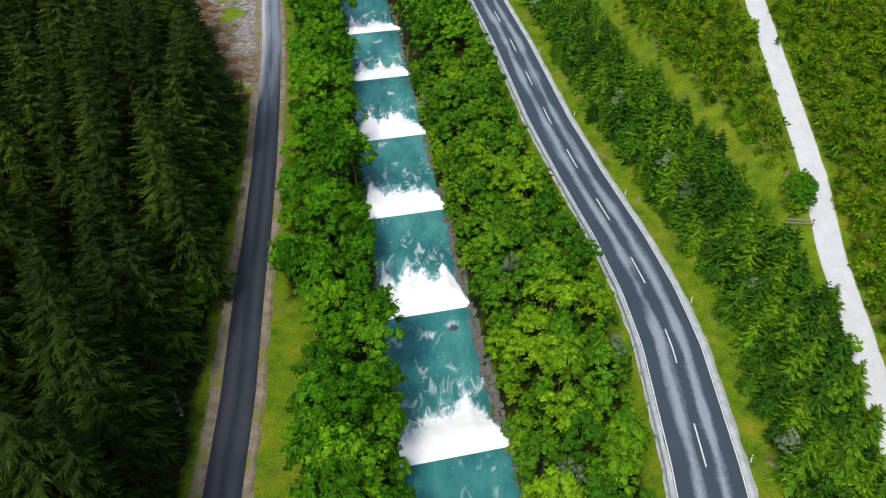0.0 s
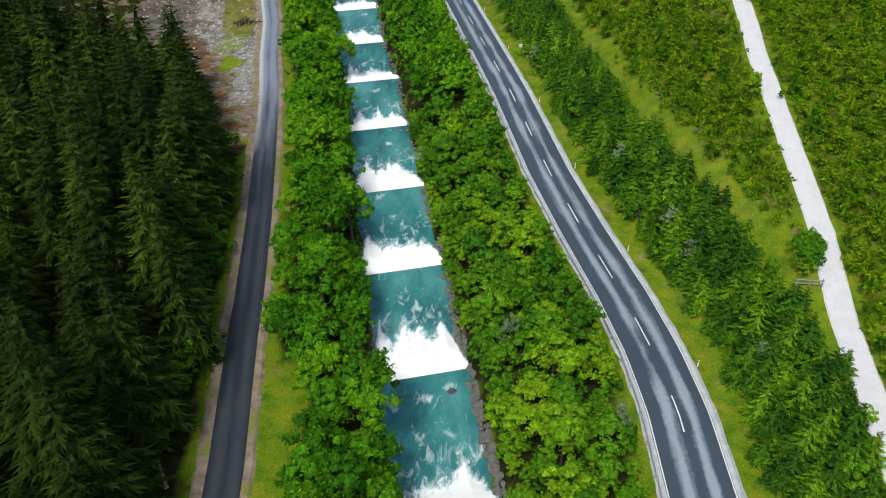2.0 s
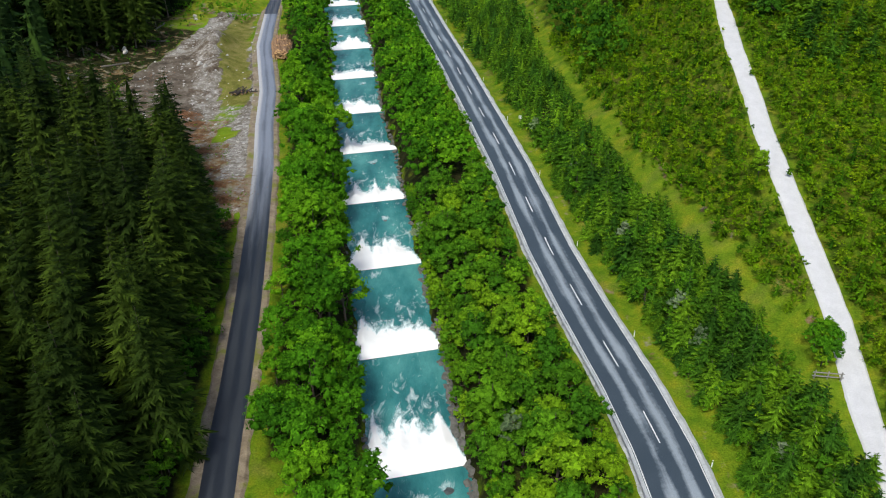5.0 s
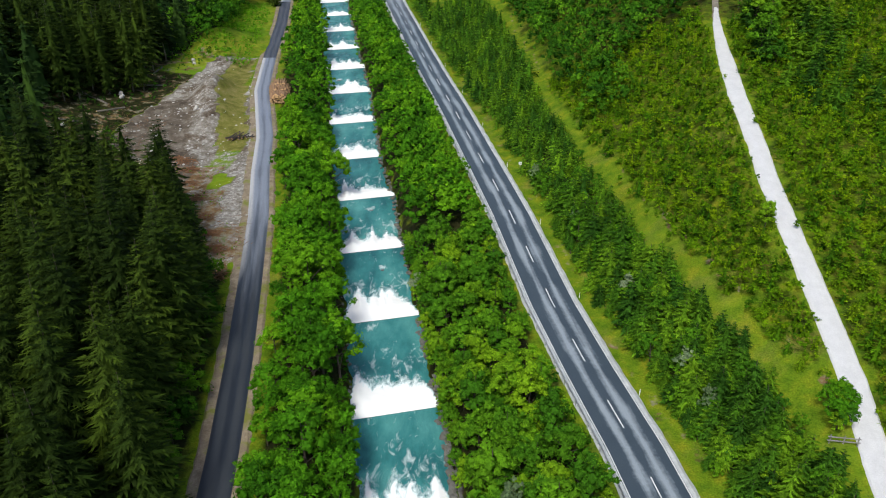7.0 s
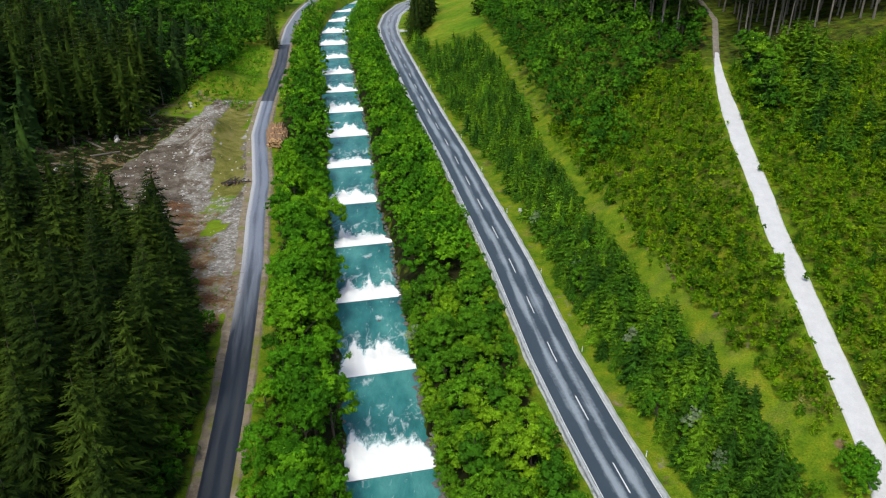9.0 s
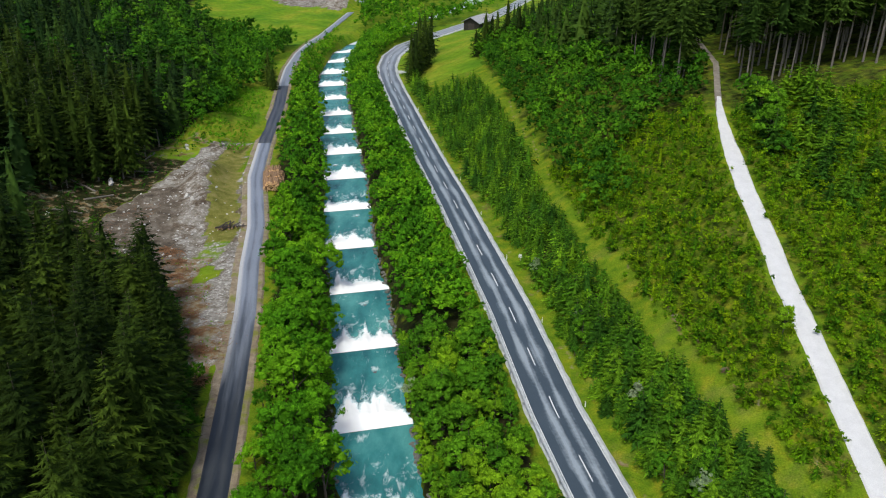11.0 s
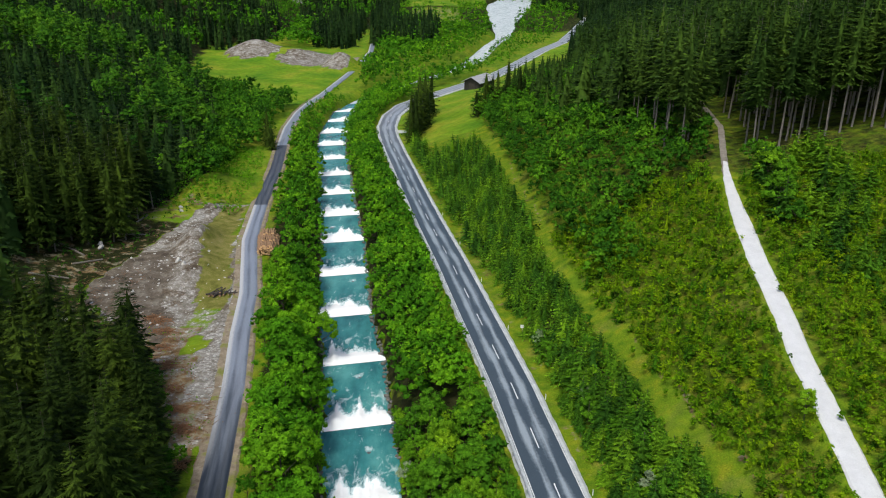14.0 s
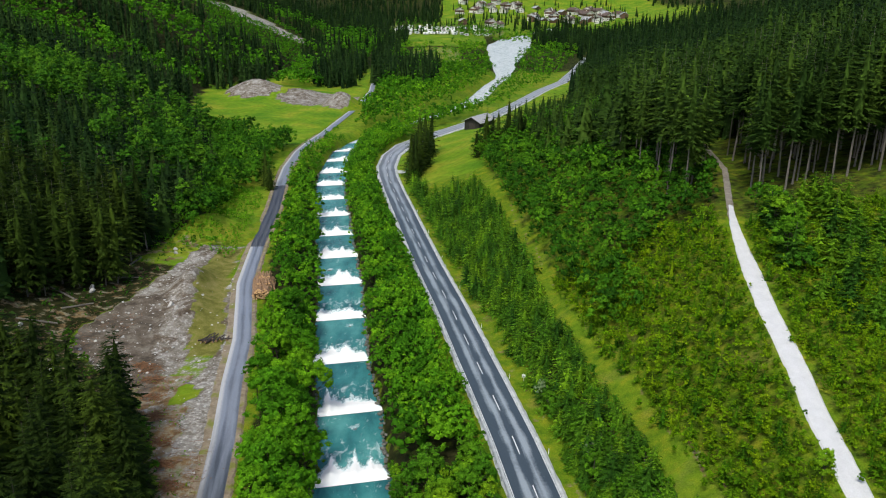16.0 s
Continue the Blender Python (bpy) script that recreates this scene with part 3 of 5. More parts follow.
def river_frame(y):
    tx = float(river_x(y + 4)) - float(river_x(y - 4))
    k = math.hypot(tx, 8)
    return float(river_x(y)), 8 / k, -tx / k


def river_point(s, u):
    """A place on the water: s along the valley, u metres right of the middle; steps lie askew."""
    x, nx_, ny_ = river_frame(s)
    return x + u, s + u * SKEW * 0.9


def pool(k):
    """The water from one step to the next, falling over the first."""
    a, b = CRESTS[k], CRESTS[k + 1]
    za, zb = float(river_z(a)), float(river_z(b))
    ss = list(np.arange(0, 2.2, 0.22)) + list(np.arange(2.2, b - a - 0.3, 0.55)) + [b - a]
    us = np.linspace(-5.4, 5.4, 31)
    v, fr = [], []
    for s in ss:
        for u in us:
            x, y = river_point(a + s, u)
            drop = min(1.0, max(0.0, s / 3.0))
            z = za + (zb - 0.12 - za) * (drop * drop * (3 - 2 * drop)) + 0.12 * drop * (s / (b - a))
            w = math.exp(-((s - 5) / 7) ** 2)
            z += (0.05 + 0.16 * w) * noise.noise((x * 0.7, y * 0.7, k)) * drop
            v.append((x, y, z))
            fr.append((max(0.0, 1.0 - abs(s - 10.0) / 5.0) if s > 1 else 0.0) + sum(2.4 * math.exp(-((x - rx) / 0.75 * (1 if y > ry else 2)) ** 2 - ((y - ry - 0.7) / 0.9) ** 2) for rx, ry, _ in ROCKS))
    n = len(us)
    f = [(j * n + i, j * n + i + 1, (j + 1) * n + i + 1, (j + 1) * n + i) for j in range(len(ss) - 1) for i in range(n - 1)]
    me = mesh_of("water", v, f, M_water)
    me.attributes.new("froth", "FLOAT", "POINT").data.foreach_set("value", fr)
    me.polygons.foreach_set("use_smooth", [True] * len(me.polygons))
    return me


def foam(k):
    """White water below a step: a smooth lip, then a boil thrown up in pointed plumes that tear downstream."""
    a, b = CRESTS[k], CRESTS[k + 1]
    za, zb = float(river_z(a)), float(river_z(b))
    pick = random.Random(100 + k)
    plumes = [(-4.3 + 8.6 * (i + pick.uniform(0.0, 1.0)) / 6, pick.uniform(0.8, 2.2), 0.3 + 5.0 * pick.random() ** 1.8) for i in range(6)]
    fine = a < 200
    ss, us = np.arange(0.0, 13.0, 0.25 if fine else 0.5), np.linspace(-5.1, 5.1, 53 if fine else 29)
    reach = 6.2 + 1.2 * noise.noise((k * 3.1, 0.5, 0.5)) + (0 if fine else 1.5)
    v, body = [], []
    for s in ss:
        for u in us:
            x, y = river_point(a + s, u)
            drop = min(1.0, max(0.0, s / 3.0))
            thrown = max(ln * max(0.0, 1 - abs(u - c) / w) ** 1.15 for c, w, ln in plumes)
            edge = reach * (1 - 0.3 * (abs(u + 0.5) / 5.0) ** 2) + thrown + 1.0 * noise.noise((u * 0.5, k * 3.0, 4.0)) + 0.5 * noise.noise((u * 1.6, k * 5.0, 9.0))
            hill = math.exp(-((s - 3.6) / 3.0) ** 2)
            turb = noise.fractal((x * 0.8, y * 0.8, k * 5.0), 1.0, 2.0, 4)
            fall = min(1.0, s / 7.0)
            z = za + 0.05 + (zb - za) * (fall * fall * (3 - 2 * fall))
            z += drop * (0.22 * hill + 0.07 * turb + 0.06 + 0.16 * thrown * max(0.0, 1 - s / (edge + 0.1)))
            v.append((x, y, z))
            side = max(0.0, u - 4.5 + 0.13 * max(0.0, s - 1)) * 1.3 + max(0.0, -u - 4.8 + 0.09 * max(0.0, s - 1)) * 1.2
            body.append((1.9 if s < 1.2 else min(1.9, max(-0.8, 0.5 + (edge - s) * 0.26))) - (side if s > 0.6 else 0.0))
    n = len(us)
    f = [(j * n + i, j * n + i + 1, (j + 1) * n + i + 1, (j + 1) * n + i) for j in range(len(ss) - 1) for i in range(n - 1)]
    f = [q for q in f if max(body[i] for i in q) > -0.35]
    me = mesh_of("foam", v, f, M_foam)
    me.attributes.new("body", "FLOAT", "POINT").data.foreach_set("value", body)
    me.polygons.foreach_set("use_smooth", [True] * len(me.polygons))
    return me


for k in range(len(CRESTS) - 1):
    tagged(new("water_%d" % (k + 1), pool(k)), "turquoise glacial river water between two weirs", "water", "", "structure")
for k in range(1, len(CRESTS) - 1):
    a = CRESTS[k]
    x, y = river_point(a, 0)
    weir = tagged(new("weir"), "low concrete weir with white water tumbling over it", "weir", "weirs along the river")
    weir.location = (x, y, float(river_z(a)))
    bpy.context.view_layer.update()
    inv = weir.matrix_world.inverted()
    bm = bmesh.new()
    box(bm, -5.6, 5.6, -0.45, 0.05, -1.6, -0.06, 0.06)
    bmesh.ops.rotate(bm, verts=bm.verts, cent=(0, 0, 0), matrix=Matrix.Rotation(math.atan(SKEW * 0.9), 3, "Z"))
    part("sill", bm, M_concrete, weir, "wet dark concrete sill")
    me = foam(k)
    me.transform(Matrix.Translation((-x, -y, -float(river_z(a)))))
    piece("foam", me, weir, "white churning foam")


def plain_river():
    ys = np.arange(398, 1500, 6)
    us = np.linspace(-1, 1, 13)
    v = []
    for y in ys:
        for u in us:
            w = float(river_w(y)) * (1 + 0.15 * noise.noise((y * 0.02, 3, 1)))
            v.append((float(river_x(y)) + u * w, y, float(river_z(y)) - 0.1 + 0.25 * noise.noise((u * 3, y * 0.2, 0))))
    n = len(us)
    return mesh_of("water_main", v, [(j * n + i, j * n + i + 1, (j + 1) * n + i + 1, (j + 1) * n + i) for j in range(len(ys) - 1) for i in range(n - 1)], M_rapid)


M_rapid = gravel_mat("rapids_water", (0.30, 0.36, 0.37), (0.60, 0.63, 0.63), (0.26, 0.32, 0.33))
tagged(new("water_main", plain_river()), "wide pale rapids of the main river", "river", "", "structure")

# ---------------------------------------------------------------- trees
def rod(r0, r1, p0, p1, sides=6):
    """A tapered limb as points and triangles."""
    p0, p1 = np.array(p0, float), np.array(p1, float)
    d = p1 - p0
    a = np.cross(d, (0.3, 0.9, 0.2))
    a /= np.linalg.norm(a)
    b = np.cross(d, a)
    b /= np.linalg.norm(b)
    v, f = [], []
    for p, r in ((p0, r0), (p1, r1)):
        for i in range(sides):
            t = 2 * math.pi * i / sides
            v.append(p + r * (math.cos(t) * a + math.sin(t) * b))
    for i in range(sides):
        j = (i + 1) % sides
        f += [(i, j, sides + j), (i, sides + j, sides + i)]
    return v, f


def joined(bits):
    """Several sets of points, triangles and whatever else goes with the points, as one."""
    o, faces = 0, []
    for b in bits:
        faces.append(np.asarray(b[1], int) + o)
        o += len(b[0])
    rest = [np.concatenate([np.asarray(b[k], float) for b in bits]) for k in range(2, len(bits[0]))]
    return (np.concatenate([np.asarray(b[0], float) for b in bits]), np.concatenate(faces), *rest)


UP = np.array((0, 0, 1.0))


def unit(a):
    return a / np.linalg.norm(a, axis=-1, keepdims=True)


def facing(v, shade):
    """Triangles (k, 3, 3) wound towards their shading normals (k, 3); returns points, triangles and normals."""
    side = np.einsum("ij,ij->i", np.cross(v[:, 1] - v[:, 0], v[:, 2] - v[:, 0]), shade) < 0
    v[side] = v[side][:, ::-1]
    return v.reshape(-1, 3), np.arange(len(v) * 3).reshape(-1, 3), np.repeat(shade, 3, axis=0)


def fir(r, height, radius, base, levels, boughs, twigs, droop=0.3, lean=0.85, wide=0.5, core=0.45, fresh=0.5):
    """A conifer: whorls of boughs with side twigs round a ragged core, thinning to a leader. Returns points, triangles, normals and young tips."""
    tris, shade, tips = [], [], []
    for i in range(levels):
        q = min(0.985, max(0.0, (i + r.uniform(-0.35, 0.35)) / levels))
        z = base + (height - base) * q
        ln0 = radius * (1 - q) ** lean * (0.72 + 0.28 * min(1.0, q * 8)) + 0.03 * height * (1 - q) + 0.06
        nb = max(4, int(boughs * (0.5 + 0.5 * (1 - q))))
        a = r.uniform(0, 6.28) + 6.283 * (np.arange(nb) + r.uniform(-0.3, 0.3, nb)) / nb
        ln = (ln0 * r.uniform(0.62, 1.16, nb))[:, None]
        d = np.stack((np.cos(a), np.sin(a), 0 * a), 1)[:, None]
        s = np.stack((-np.sin(a), np.cos(a), 0 * a), 1)[:, None]
        dz = (-droop * r.uniform(0.6, 1.4, nb) * (1.2 - q))[:, None]
        t = np.clip(np.linspace(0.22, 0.97, twigs)[None] + r.uniform(-0.07, 0.07, (nb, twigs)), 0.1, 1.0)
        sg = np.where((np.arange(twigs) % 2)[None] > 0, 1.0, -1.0) * r.uniform(0.3, 1.1, (nb, twigs))
        sg[:, -1] *= 0.2
        at = d * (ln * t)[..., None] + UP * (z + r.uniform(-0.12, 0.12, (nb, 1)) + ln * (dz * t + 0.18 * t * t))[..., None]
        way = unit(d * 0.85 + s * sg[..., None] + UP * (dz * 0.5 + r.uniform(-0.3, 0.12, (nb, twigs)))[..., None])
        size = (ln * 0.46 * (1 - 0.5 * t) + 0.05) * r.uniform(0.75, 1.3, (nb, twigs))
        flat = unit(UP + d * 0.35 + r.normal(0, 0.35, (nb, twigs, 3)))
        w = np.cross(way, flat) * (size * wide)[..., None]
        back = at - way * (size * 0.25)[..., None]
        tris.append(np.stack((back - w * 0.5, back + w * 0.5, at + way * size[..., None]), 2).reshape(-1, 3, 3))
        shade.append(unit(d * 0.62 + UP * 0.7 + s * sg[..., None] * 0.2 + r.normal(0, 0.14, (nb, twigs, 3))).reshape(-1, 3))
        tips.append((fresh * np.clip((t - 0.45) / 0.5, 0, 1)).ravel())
    v, f, nrm = facing(np.concatenate(tris), np.concatenate(shade))
    top, sides, rings = base + 0.86 * (height - base), (7 if twigs > 3 else 5), (5 if twigs > 3 else 2)
    cv, cn = [], []
    for k in range(rings):
        q = k / rings
        for j in range(sides):
            a = 6.283 * (j + 0.5 * (k % 2)) / sides
            rad = core * radius * (1 - q) ** lean * r.uniform(0.6, 1.3) + 0.004 * height
            cv.append((math.cos(a) * rad, math.sin(a) * rad, base + (top - base) * q + r.uniform(-0.03, 0.03) * height))
            cn.append((math.cos(a) * 0.8, math.sin(a) * 0.8, 0.55))
    cv.append((0, 0, top))
    cn.append((0, 0, 1))
    cf = [c for k in range(rings - 1) for j in range(sides) for c in ((k * sides + j, k * sides + (j + 1) % sides, (k + 1) * sides + j), (k * sides + (j + 1) % sides, (k + 1) * sides + (j + 1) % sides, (k + 1) * sides + j))]
    cf += [((rings - 1) * sides + j, (rings - 1) * sides + (j + 1) % sides, len(cv) - 1) for j in range(sides)]
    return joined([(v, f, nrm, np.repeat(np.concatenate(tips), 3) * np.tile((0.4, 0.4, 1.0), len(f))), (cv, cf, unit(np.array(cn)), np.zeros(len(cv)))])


def leaf_clumps(r, centre, size, clumps, leaves, leaf, fill=0.55):
    """A crown of leaf sprays gathered in uneven rounded clumps, with gaps between them. Returns points, triangles,
    normals and paleness of the outer leaves.
    """
    centre, size = np.array(centre, float), np.array(size, float)
    d = unit(r.normal(size=(clumps, 3)))
    d[d[:, 2] < -0.55, 2] *= -0.6
    taper = 1 - 0.38 * d[:, 2:]
    c = centre + d * size * r.uniform(fill, 1.0, (clumps, 1)) * np.hstack((taper, taper, np.ones_like(taper)))
    cr = size.mean() * r.uniform(0.17, 0.34, clumps) * (1 - 0.25 * d[:, 2])
    e = unit(r.normal(size=(clumps, leaves, 3)))
    e[..., 2] = np.where(e[..., 2] < -0.3, -e[..., 2], e[..., 2])
    far = r.uniform(0.62, 1.06, (clumps, leaves, 1))
    p = c[:, None] + e * cr[:, None, None] * far * (1, 1, 0.85)
    lie = unit(e * 0.75 + d[:, None] * 0.35 + UP * 0.5 + r.normal(size=e.shape) * 0.4)
    a = unit(np.cross(lie, r.normal(size=e.shape)))
    b = np.cross(lie, a)
    w = leaf * r.uniform(0.6, 1.35, (clumps, leaves, 1))
    tris = np.stack((p - a * w * 0.75 + b * w * 0.55, p - a * w * 0.75 - b * w * 0.55, p + a * w * 0.9), 2).reshape(-1, 3, 3)
    shade = unit(e * 0.85 + d[:, None] * 0.4 + UP * 0.35 + r.normal(size=e.shape) * 0.16).reshape(-1, 3)
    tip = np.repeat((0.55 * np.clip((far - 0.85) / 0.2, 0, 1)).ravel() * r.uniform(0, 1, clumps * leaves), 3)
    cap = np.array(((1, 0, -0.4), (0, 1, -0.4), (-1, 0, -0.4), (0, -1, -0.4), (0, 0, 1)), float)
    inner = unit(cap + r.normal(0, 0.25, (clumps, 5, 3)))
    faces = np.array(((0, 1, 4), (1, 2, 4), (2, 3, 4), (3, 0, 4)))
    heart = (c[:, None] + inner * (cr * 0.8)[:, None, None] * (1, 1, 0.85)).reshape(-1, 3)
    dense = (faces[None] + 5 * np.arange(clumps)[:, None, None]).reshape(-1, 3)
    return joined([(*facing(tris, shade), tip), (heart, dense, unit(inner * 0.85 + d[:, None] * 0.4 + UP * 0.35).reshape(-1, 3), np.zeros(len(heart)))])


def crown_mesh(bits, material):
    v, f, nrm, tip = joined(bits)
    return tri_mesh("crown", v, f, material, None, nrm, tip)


def branchy(r, height, top, spread_, girth):
    """A tapered stem with limbs into the crown."""
    bits = [rod(girth, girth * 0.6, (0, 0, -0.4), (r.uniform(-.1, .1), r.uniform(-.1, .1), height * 0.55)), rod(girth * 0.6, girth * 0.15, (0, 0, height * 0.55), (0, 0, top))]
    for k in range(5):
        a = k * 1.256 + r.uniform(-0.4, 0.4)
        z = height * r.uniform(0.25, 0.6)
        bits.append(rod(girth * 0.45, girth * 0.1, (0, 0, z), (math.cos(a) * spread_, math.sin(a) * spread_, z + spread_ * r.uniform(0.6, 1.2)), 5))
    return joined(bits)


def spruce_kind(seed, height, radius, base, levels, boughs, needles, bark, girth, lean=0.85, twigs=8, wide=0.45, core=0.4, fresh=0.4):
    r = np.random.default_rng(seed)
    crown = crown_mesh([fir(r, height, radius, base, levels, boughs, twigs, 0.34, lean, wide, core, fresh)], needles)
    top = base + 0.25 * (height - base)
    bits = [rod(girth, girth * 0.7, (0, 0, -0.5), (0, 0, base), 8), rod(girth * 0.7, 0.09, (0, 0, base), (0, 0, top), 7), rod(0.09, 0.015, (0, 0, top), (0, 0, height), 5)]
    for _ in range(int(base * 1.6)):
        a, z = r.uniform(0, 6.28), r.uniform(0.25, 1.0) * base
        bits.append(rod(0.03, 0.01, (0, 0, z), (math.cos(a) * r.uniform(.5, 1.3), math.sin(a) * r.uniform(.5, 1.3), z - 0.2), 3))
    return crown, tri_mesh("trunk", *joined(bits), bark)


def broad_kind(seed, height, wide, clumps, leaves, leaf, mat_, mid=0.62):
    r = np.random.default_rng(seed)
    bits = [leaf_clumps(r, (0, 0, height * mid), (wide, wide, height * (0.98 - mid)), clumps, leaves, leaf)]
    for _ in range(2):
        a = r.uniform(0, 6.28)
        bits.append(leaf_clumps(r, (math.cos(a) * wide * 0.6, math.sin(a) * wide * 0.6, height * r.uniform(0.4, 0.8)), (wide * 0.5, wide * 0.5, height * 0.22), clumps // 6, leaves, leaf))
    return crown_mesh(bits, mat_), tri_mesh("trunk", *branchy(r, height * 0.7, height * 0.85, wide * 0.7, 0.05 + height * 0.012), M_bark)


def plant(kinds, name, label, category, group, spots):
    """One tree at each spot (x, y, scale, kind): an Empty at its foot with trunk and crown."""
    for x, y, s, k in spots:
        crown, trunk = kinds[k % len(kinds)]
        root = tagged(new(name), label, category, group)
        root.location = (x, y, ground_z(x, y) - 0.05)
        root.rotation_euler = (rng.normal(0, 0.025), rng.normal(0, 0.025), rng.uniform(0, 6.28))
        root.scale = (s * rng.uniform(0.9, 1.1), s * rng.uniform(0.9, 1.1), s)
        piece("trunk", trunk, root)
        piece("crown", crown, root)


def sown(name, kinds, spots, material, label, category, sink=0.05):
    """Many plants in one mesh; kinds are (points, triangles, normals, paler tips)."""
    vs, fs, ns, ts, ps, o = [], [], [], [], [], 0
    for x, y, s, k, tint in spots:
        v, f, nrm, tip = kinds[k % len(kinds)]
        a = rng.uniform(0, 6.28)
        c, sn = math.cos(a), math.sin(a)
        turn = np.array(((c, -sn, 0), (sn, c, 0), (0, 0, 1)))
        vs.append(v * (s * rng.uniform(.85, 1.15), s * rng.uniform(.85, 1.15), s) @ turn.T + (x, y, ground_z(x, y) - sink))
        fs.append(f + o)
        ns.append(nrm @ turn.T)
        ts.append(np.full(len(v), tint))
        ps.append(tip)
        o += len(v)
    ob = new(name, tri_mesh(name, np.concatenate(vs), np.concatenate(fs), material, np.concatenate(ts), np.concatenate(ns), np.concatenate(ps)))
    return tagged(ob, label, category, "", "stuff")


def scatter(x0, x1, y0, y1, gap, ok, jitter=0.42):
    """Jittered places that suit the plan."""
    out = []
    for j, y in enumerate(np.arange(y0, y1, gap)):
        for x in np.arange(x0 + (j % 2) * gap * 0.5, x1, gap):
            px_, py_ = x + rng.uniform(-1, 1) * gap * jitter, y + rng.uniform(-1, 1) * gap * jitter
            if ok(px_, py_):
                out.append((px_, py_))
    return out


SPRUCES = [spruce_kind(s, h, w, b, 25, 12, M_needle, M_bark, 0.26, 0.68, 12, 0.42, 0.3, 0.45) for s, h, w, b in ((1, 20, 4.3, 1.6), (2, 18, 3.9, 1.2), (3, 22, 4.5, 2.5), (4, 19, 3.7, 1.8))]
SPRUCES_INNER = [spruce_kind(s, h, w, b, 20, 11, M_needle, M_bark, 0.26, 0.68, 7, 0.6, 0.3, 0.45) for s, h, w, b in ((5, 20, 4.3, 1.6), (6, 18, 4.0, 1.2), (7, 21, 4.4, 2.0))]
TALL = [spruce_kind(s, h, w, b, 19, 9, M_tall, M_bark_pale, 0.22, 0.5, 6, 0.5, 0.3) for s, h, w, b in ((11, 27, 3.0, 10.5), (12, 25, 2.8, 9.0), (13, 28, 3.1, 12.0), (14, 24, 2.9, 7.5))]
DARK = [spruce_kind(s, h, w, b, 19, 9, M_needle, M_bark_pale, 0.22, 0.5, 6, 0.5, 0.3) for s, h, w, b in ((61, 24, 3.8, 4.0), (62, 22, 3.6, 2.5), (63, 25, 3.9, 6.0))]
LONE = [spruce_kind(s, h, w, 1.0, 20, 10, M_needle, M_bark, 0.22, 0.65, 6) for s, h, w in ((15, 18, 3.4), (16, 15, 3.2), (17, 20, 3.6))]
YOUNGS = [spruce_kind(s, h, w, 0.1, 15, 10, M_young, M_bark, 0.08, 0.62, 9, 0.55, 0.3, 0.7) for s, h, w in ((21, 4.6, 1.5), (22, 5.2, 1.6), (23, 3.9, 1.55))]
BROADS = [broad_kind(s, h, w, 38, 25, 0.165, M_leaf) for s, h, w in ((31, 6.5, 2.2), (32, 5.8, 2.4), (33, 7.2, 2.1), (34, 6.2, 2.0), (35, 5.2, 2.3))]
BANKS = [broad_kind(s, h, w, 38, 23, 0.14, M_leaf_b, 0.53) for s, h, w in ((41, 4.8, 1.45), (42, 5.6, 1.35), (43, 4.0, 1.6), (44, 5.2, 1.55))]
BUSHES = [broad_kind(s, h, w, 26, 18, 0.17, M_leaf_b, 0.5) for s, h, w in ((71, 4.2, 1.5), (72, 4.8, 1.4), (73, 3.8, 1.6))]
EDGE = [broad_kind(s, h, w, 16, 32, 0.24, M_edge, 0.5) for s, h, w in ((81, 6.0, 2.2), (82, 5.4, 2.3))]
WILLOWS = [broad_kind(s, 5.2, 1.35, 30, 20, 0.15, M_silver) for s in (51, 52)]
r = np.random.default_rng(99)
FAR_SPRUCE = [fir(r, h, w, b, 11, 7, 3, 0.3, 0.6, 0.95, 0.42, 0.3) for h, w, b in ((18, 4.6, 0.6), (21, 5.0, 1.0), (15, 4.3, 0.6), (19, 4.1, 0.8))]
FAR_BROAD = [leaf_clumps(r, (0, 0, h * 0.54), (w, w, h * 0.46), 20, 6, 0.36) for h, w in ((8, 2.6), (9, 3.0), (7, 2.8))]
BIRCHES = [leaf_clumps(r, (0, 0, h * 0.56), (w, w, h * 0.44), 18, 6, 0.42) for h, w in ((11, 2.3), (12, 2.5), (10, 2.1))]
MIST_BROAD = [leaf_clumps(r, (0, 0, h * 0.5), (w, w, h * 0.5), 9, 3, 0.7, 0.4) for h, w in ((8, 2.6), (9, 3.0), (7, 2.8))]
MIST_SPRUCE = [fir(r, h, w, 0.4, 9, 6, 1, 0.3, 0.6, 1.7, 0.3, 0.2) for h, w in ((18, 4.6), (21, 5.0), (16, 4.4))]
HILL_SPRUCE = [fir(r, h, w, 0.4, 9, 7, 2, 0.3, 0.6, 1.1, 0.3, 0.25) for h, w in ((18, 4.4), (21, 4.8), (16, 4.2))]
SHRUBS = [leaf_clumps(r, (0, 0, h * 0.45), (w, w, h * 0.55), 6, 6, 0.19, 0.35) for h, w in ((1.7, 0.9), (2.0, 0.95), (1.5, 1.0), (2.3, 0.95))]
SEEDLINGS = [fir(r, h, w, 0.05, 8, 7, 3, 0.1, 0.6, 0.7, 0.28, 0.8) for h, w in ((2.2, 0.85), (2.7, 0.95), (1.9, 0.85), (1.6, 0.8))]


# broad-leaved trees on the two river banks
def left_bank(x, y):
    return float(left_x(y)) + float(np.interp(y, (60, 67), (6.9, 4.3))) < x < float(river_x(y)) - 5.3 and not (183 < y < 207 and x < float(left_x(y)) + 7.8)


def right_bank(x, y):
    return float(river_x(y)) + 5.9 < x < float(right_x(y)) - (5.0 if y < 300 else 4.8)


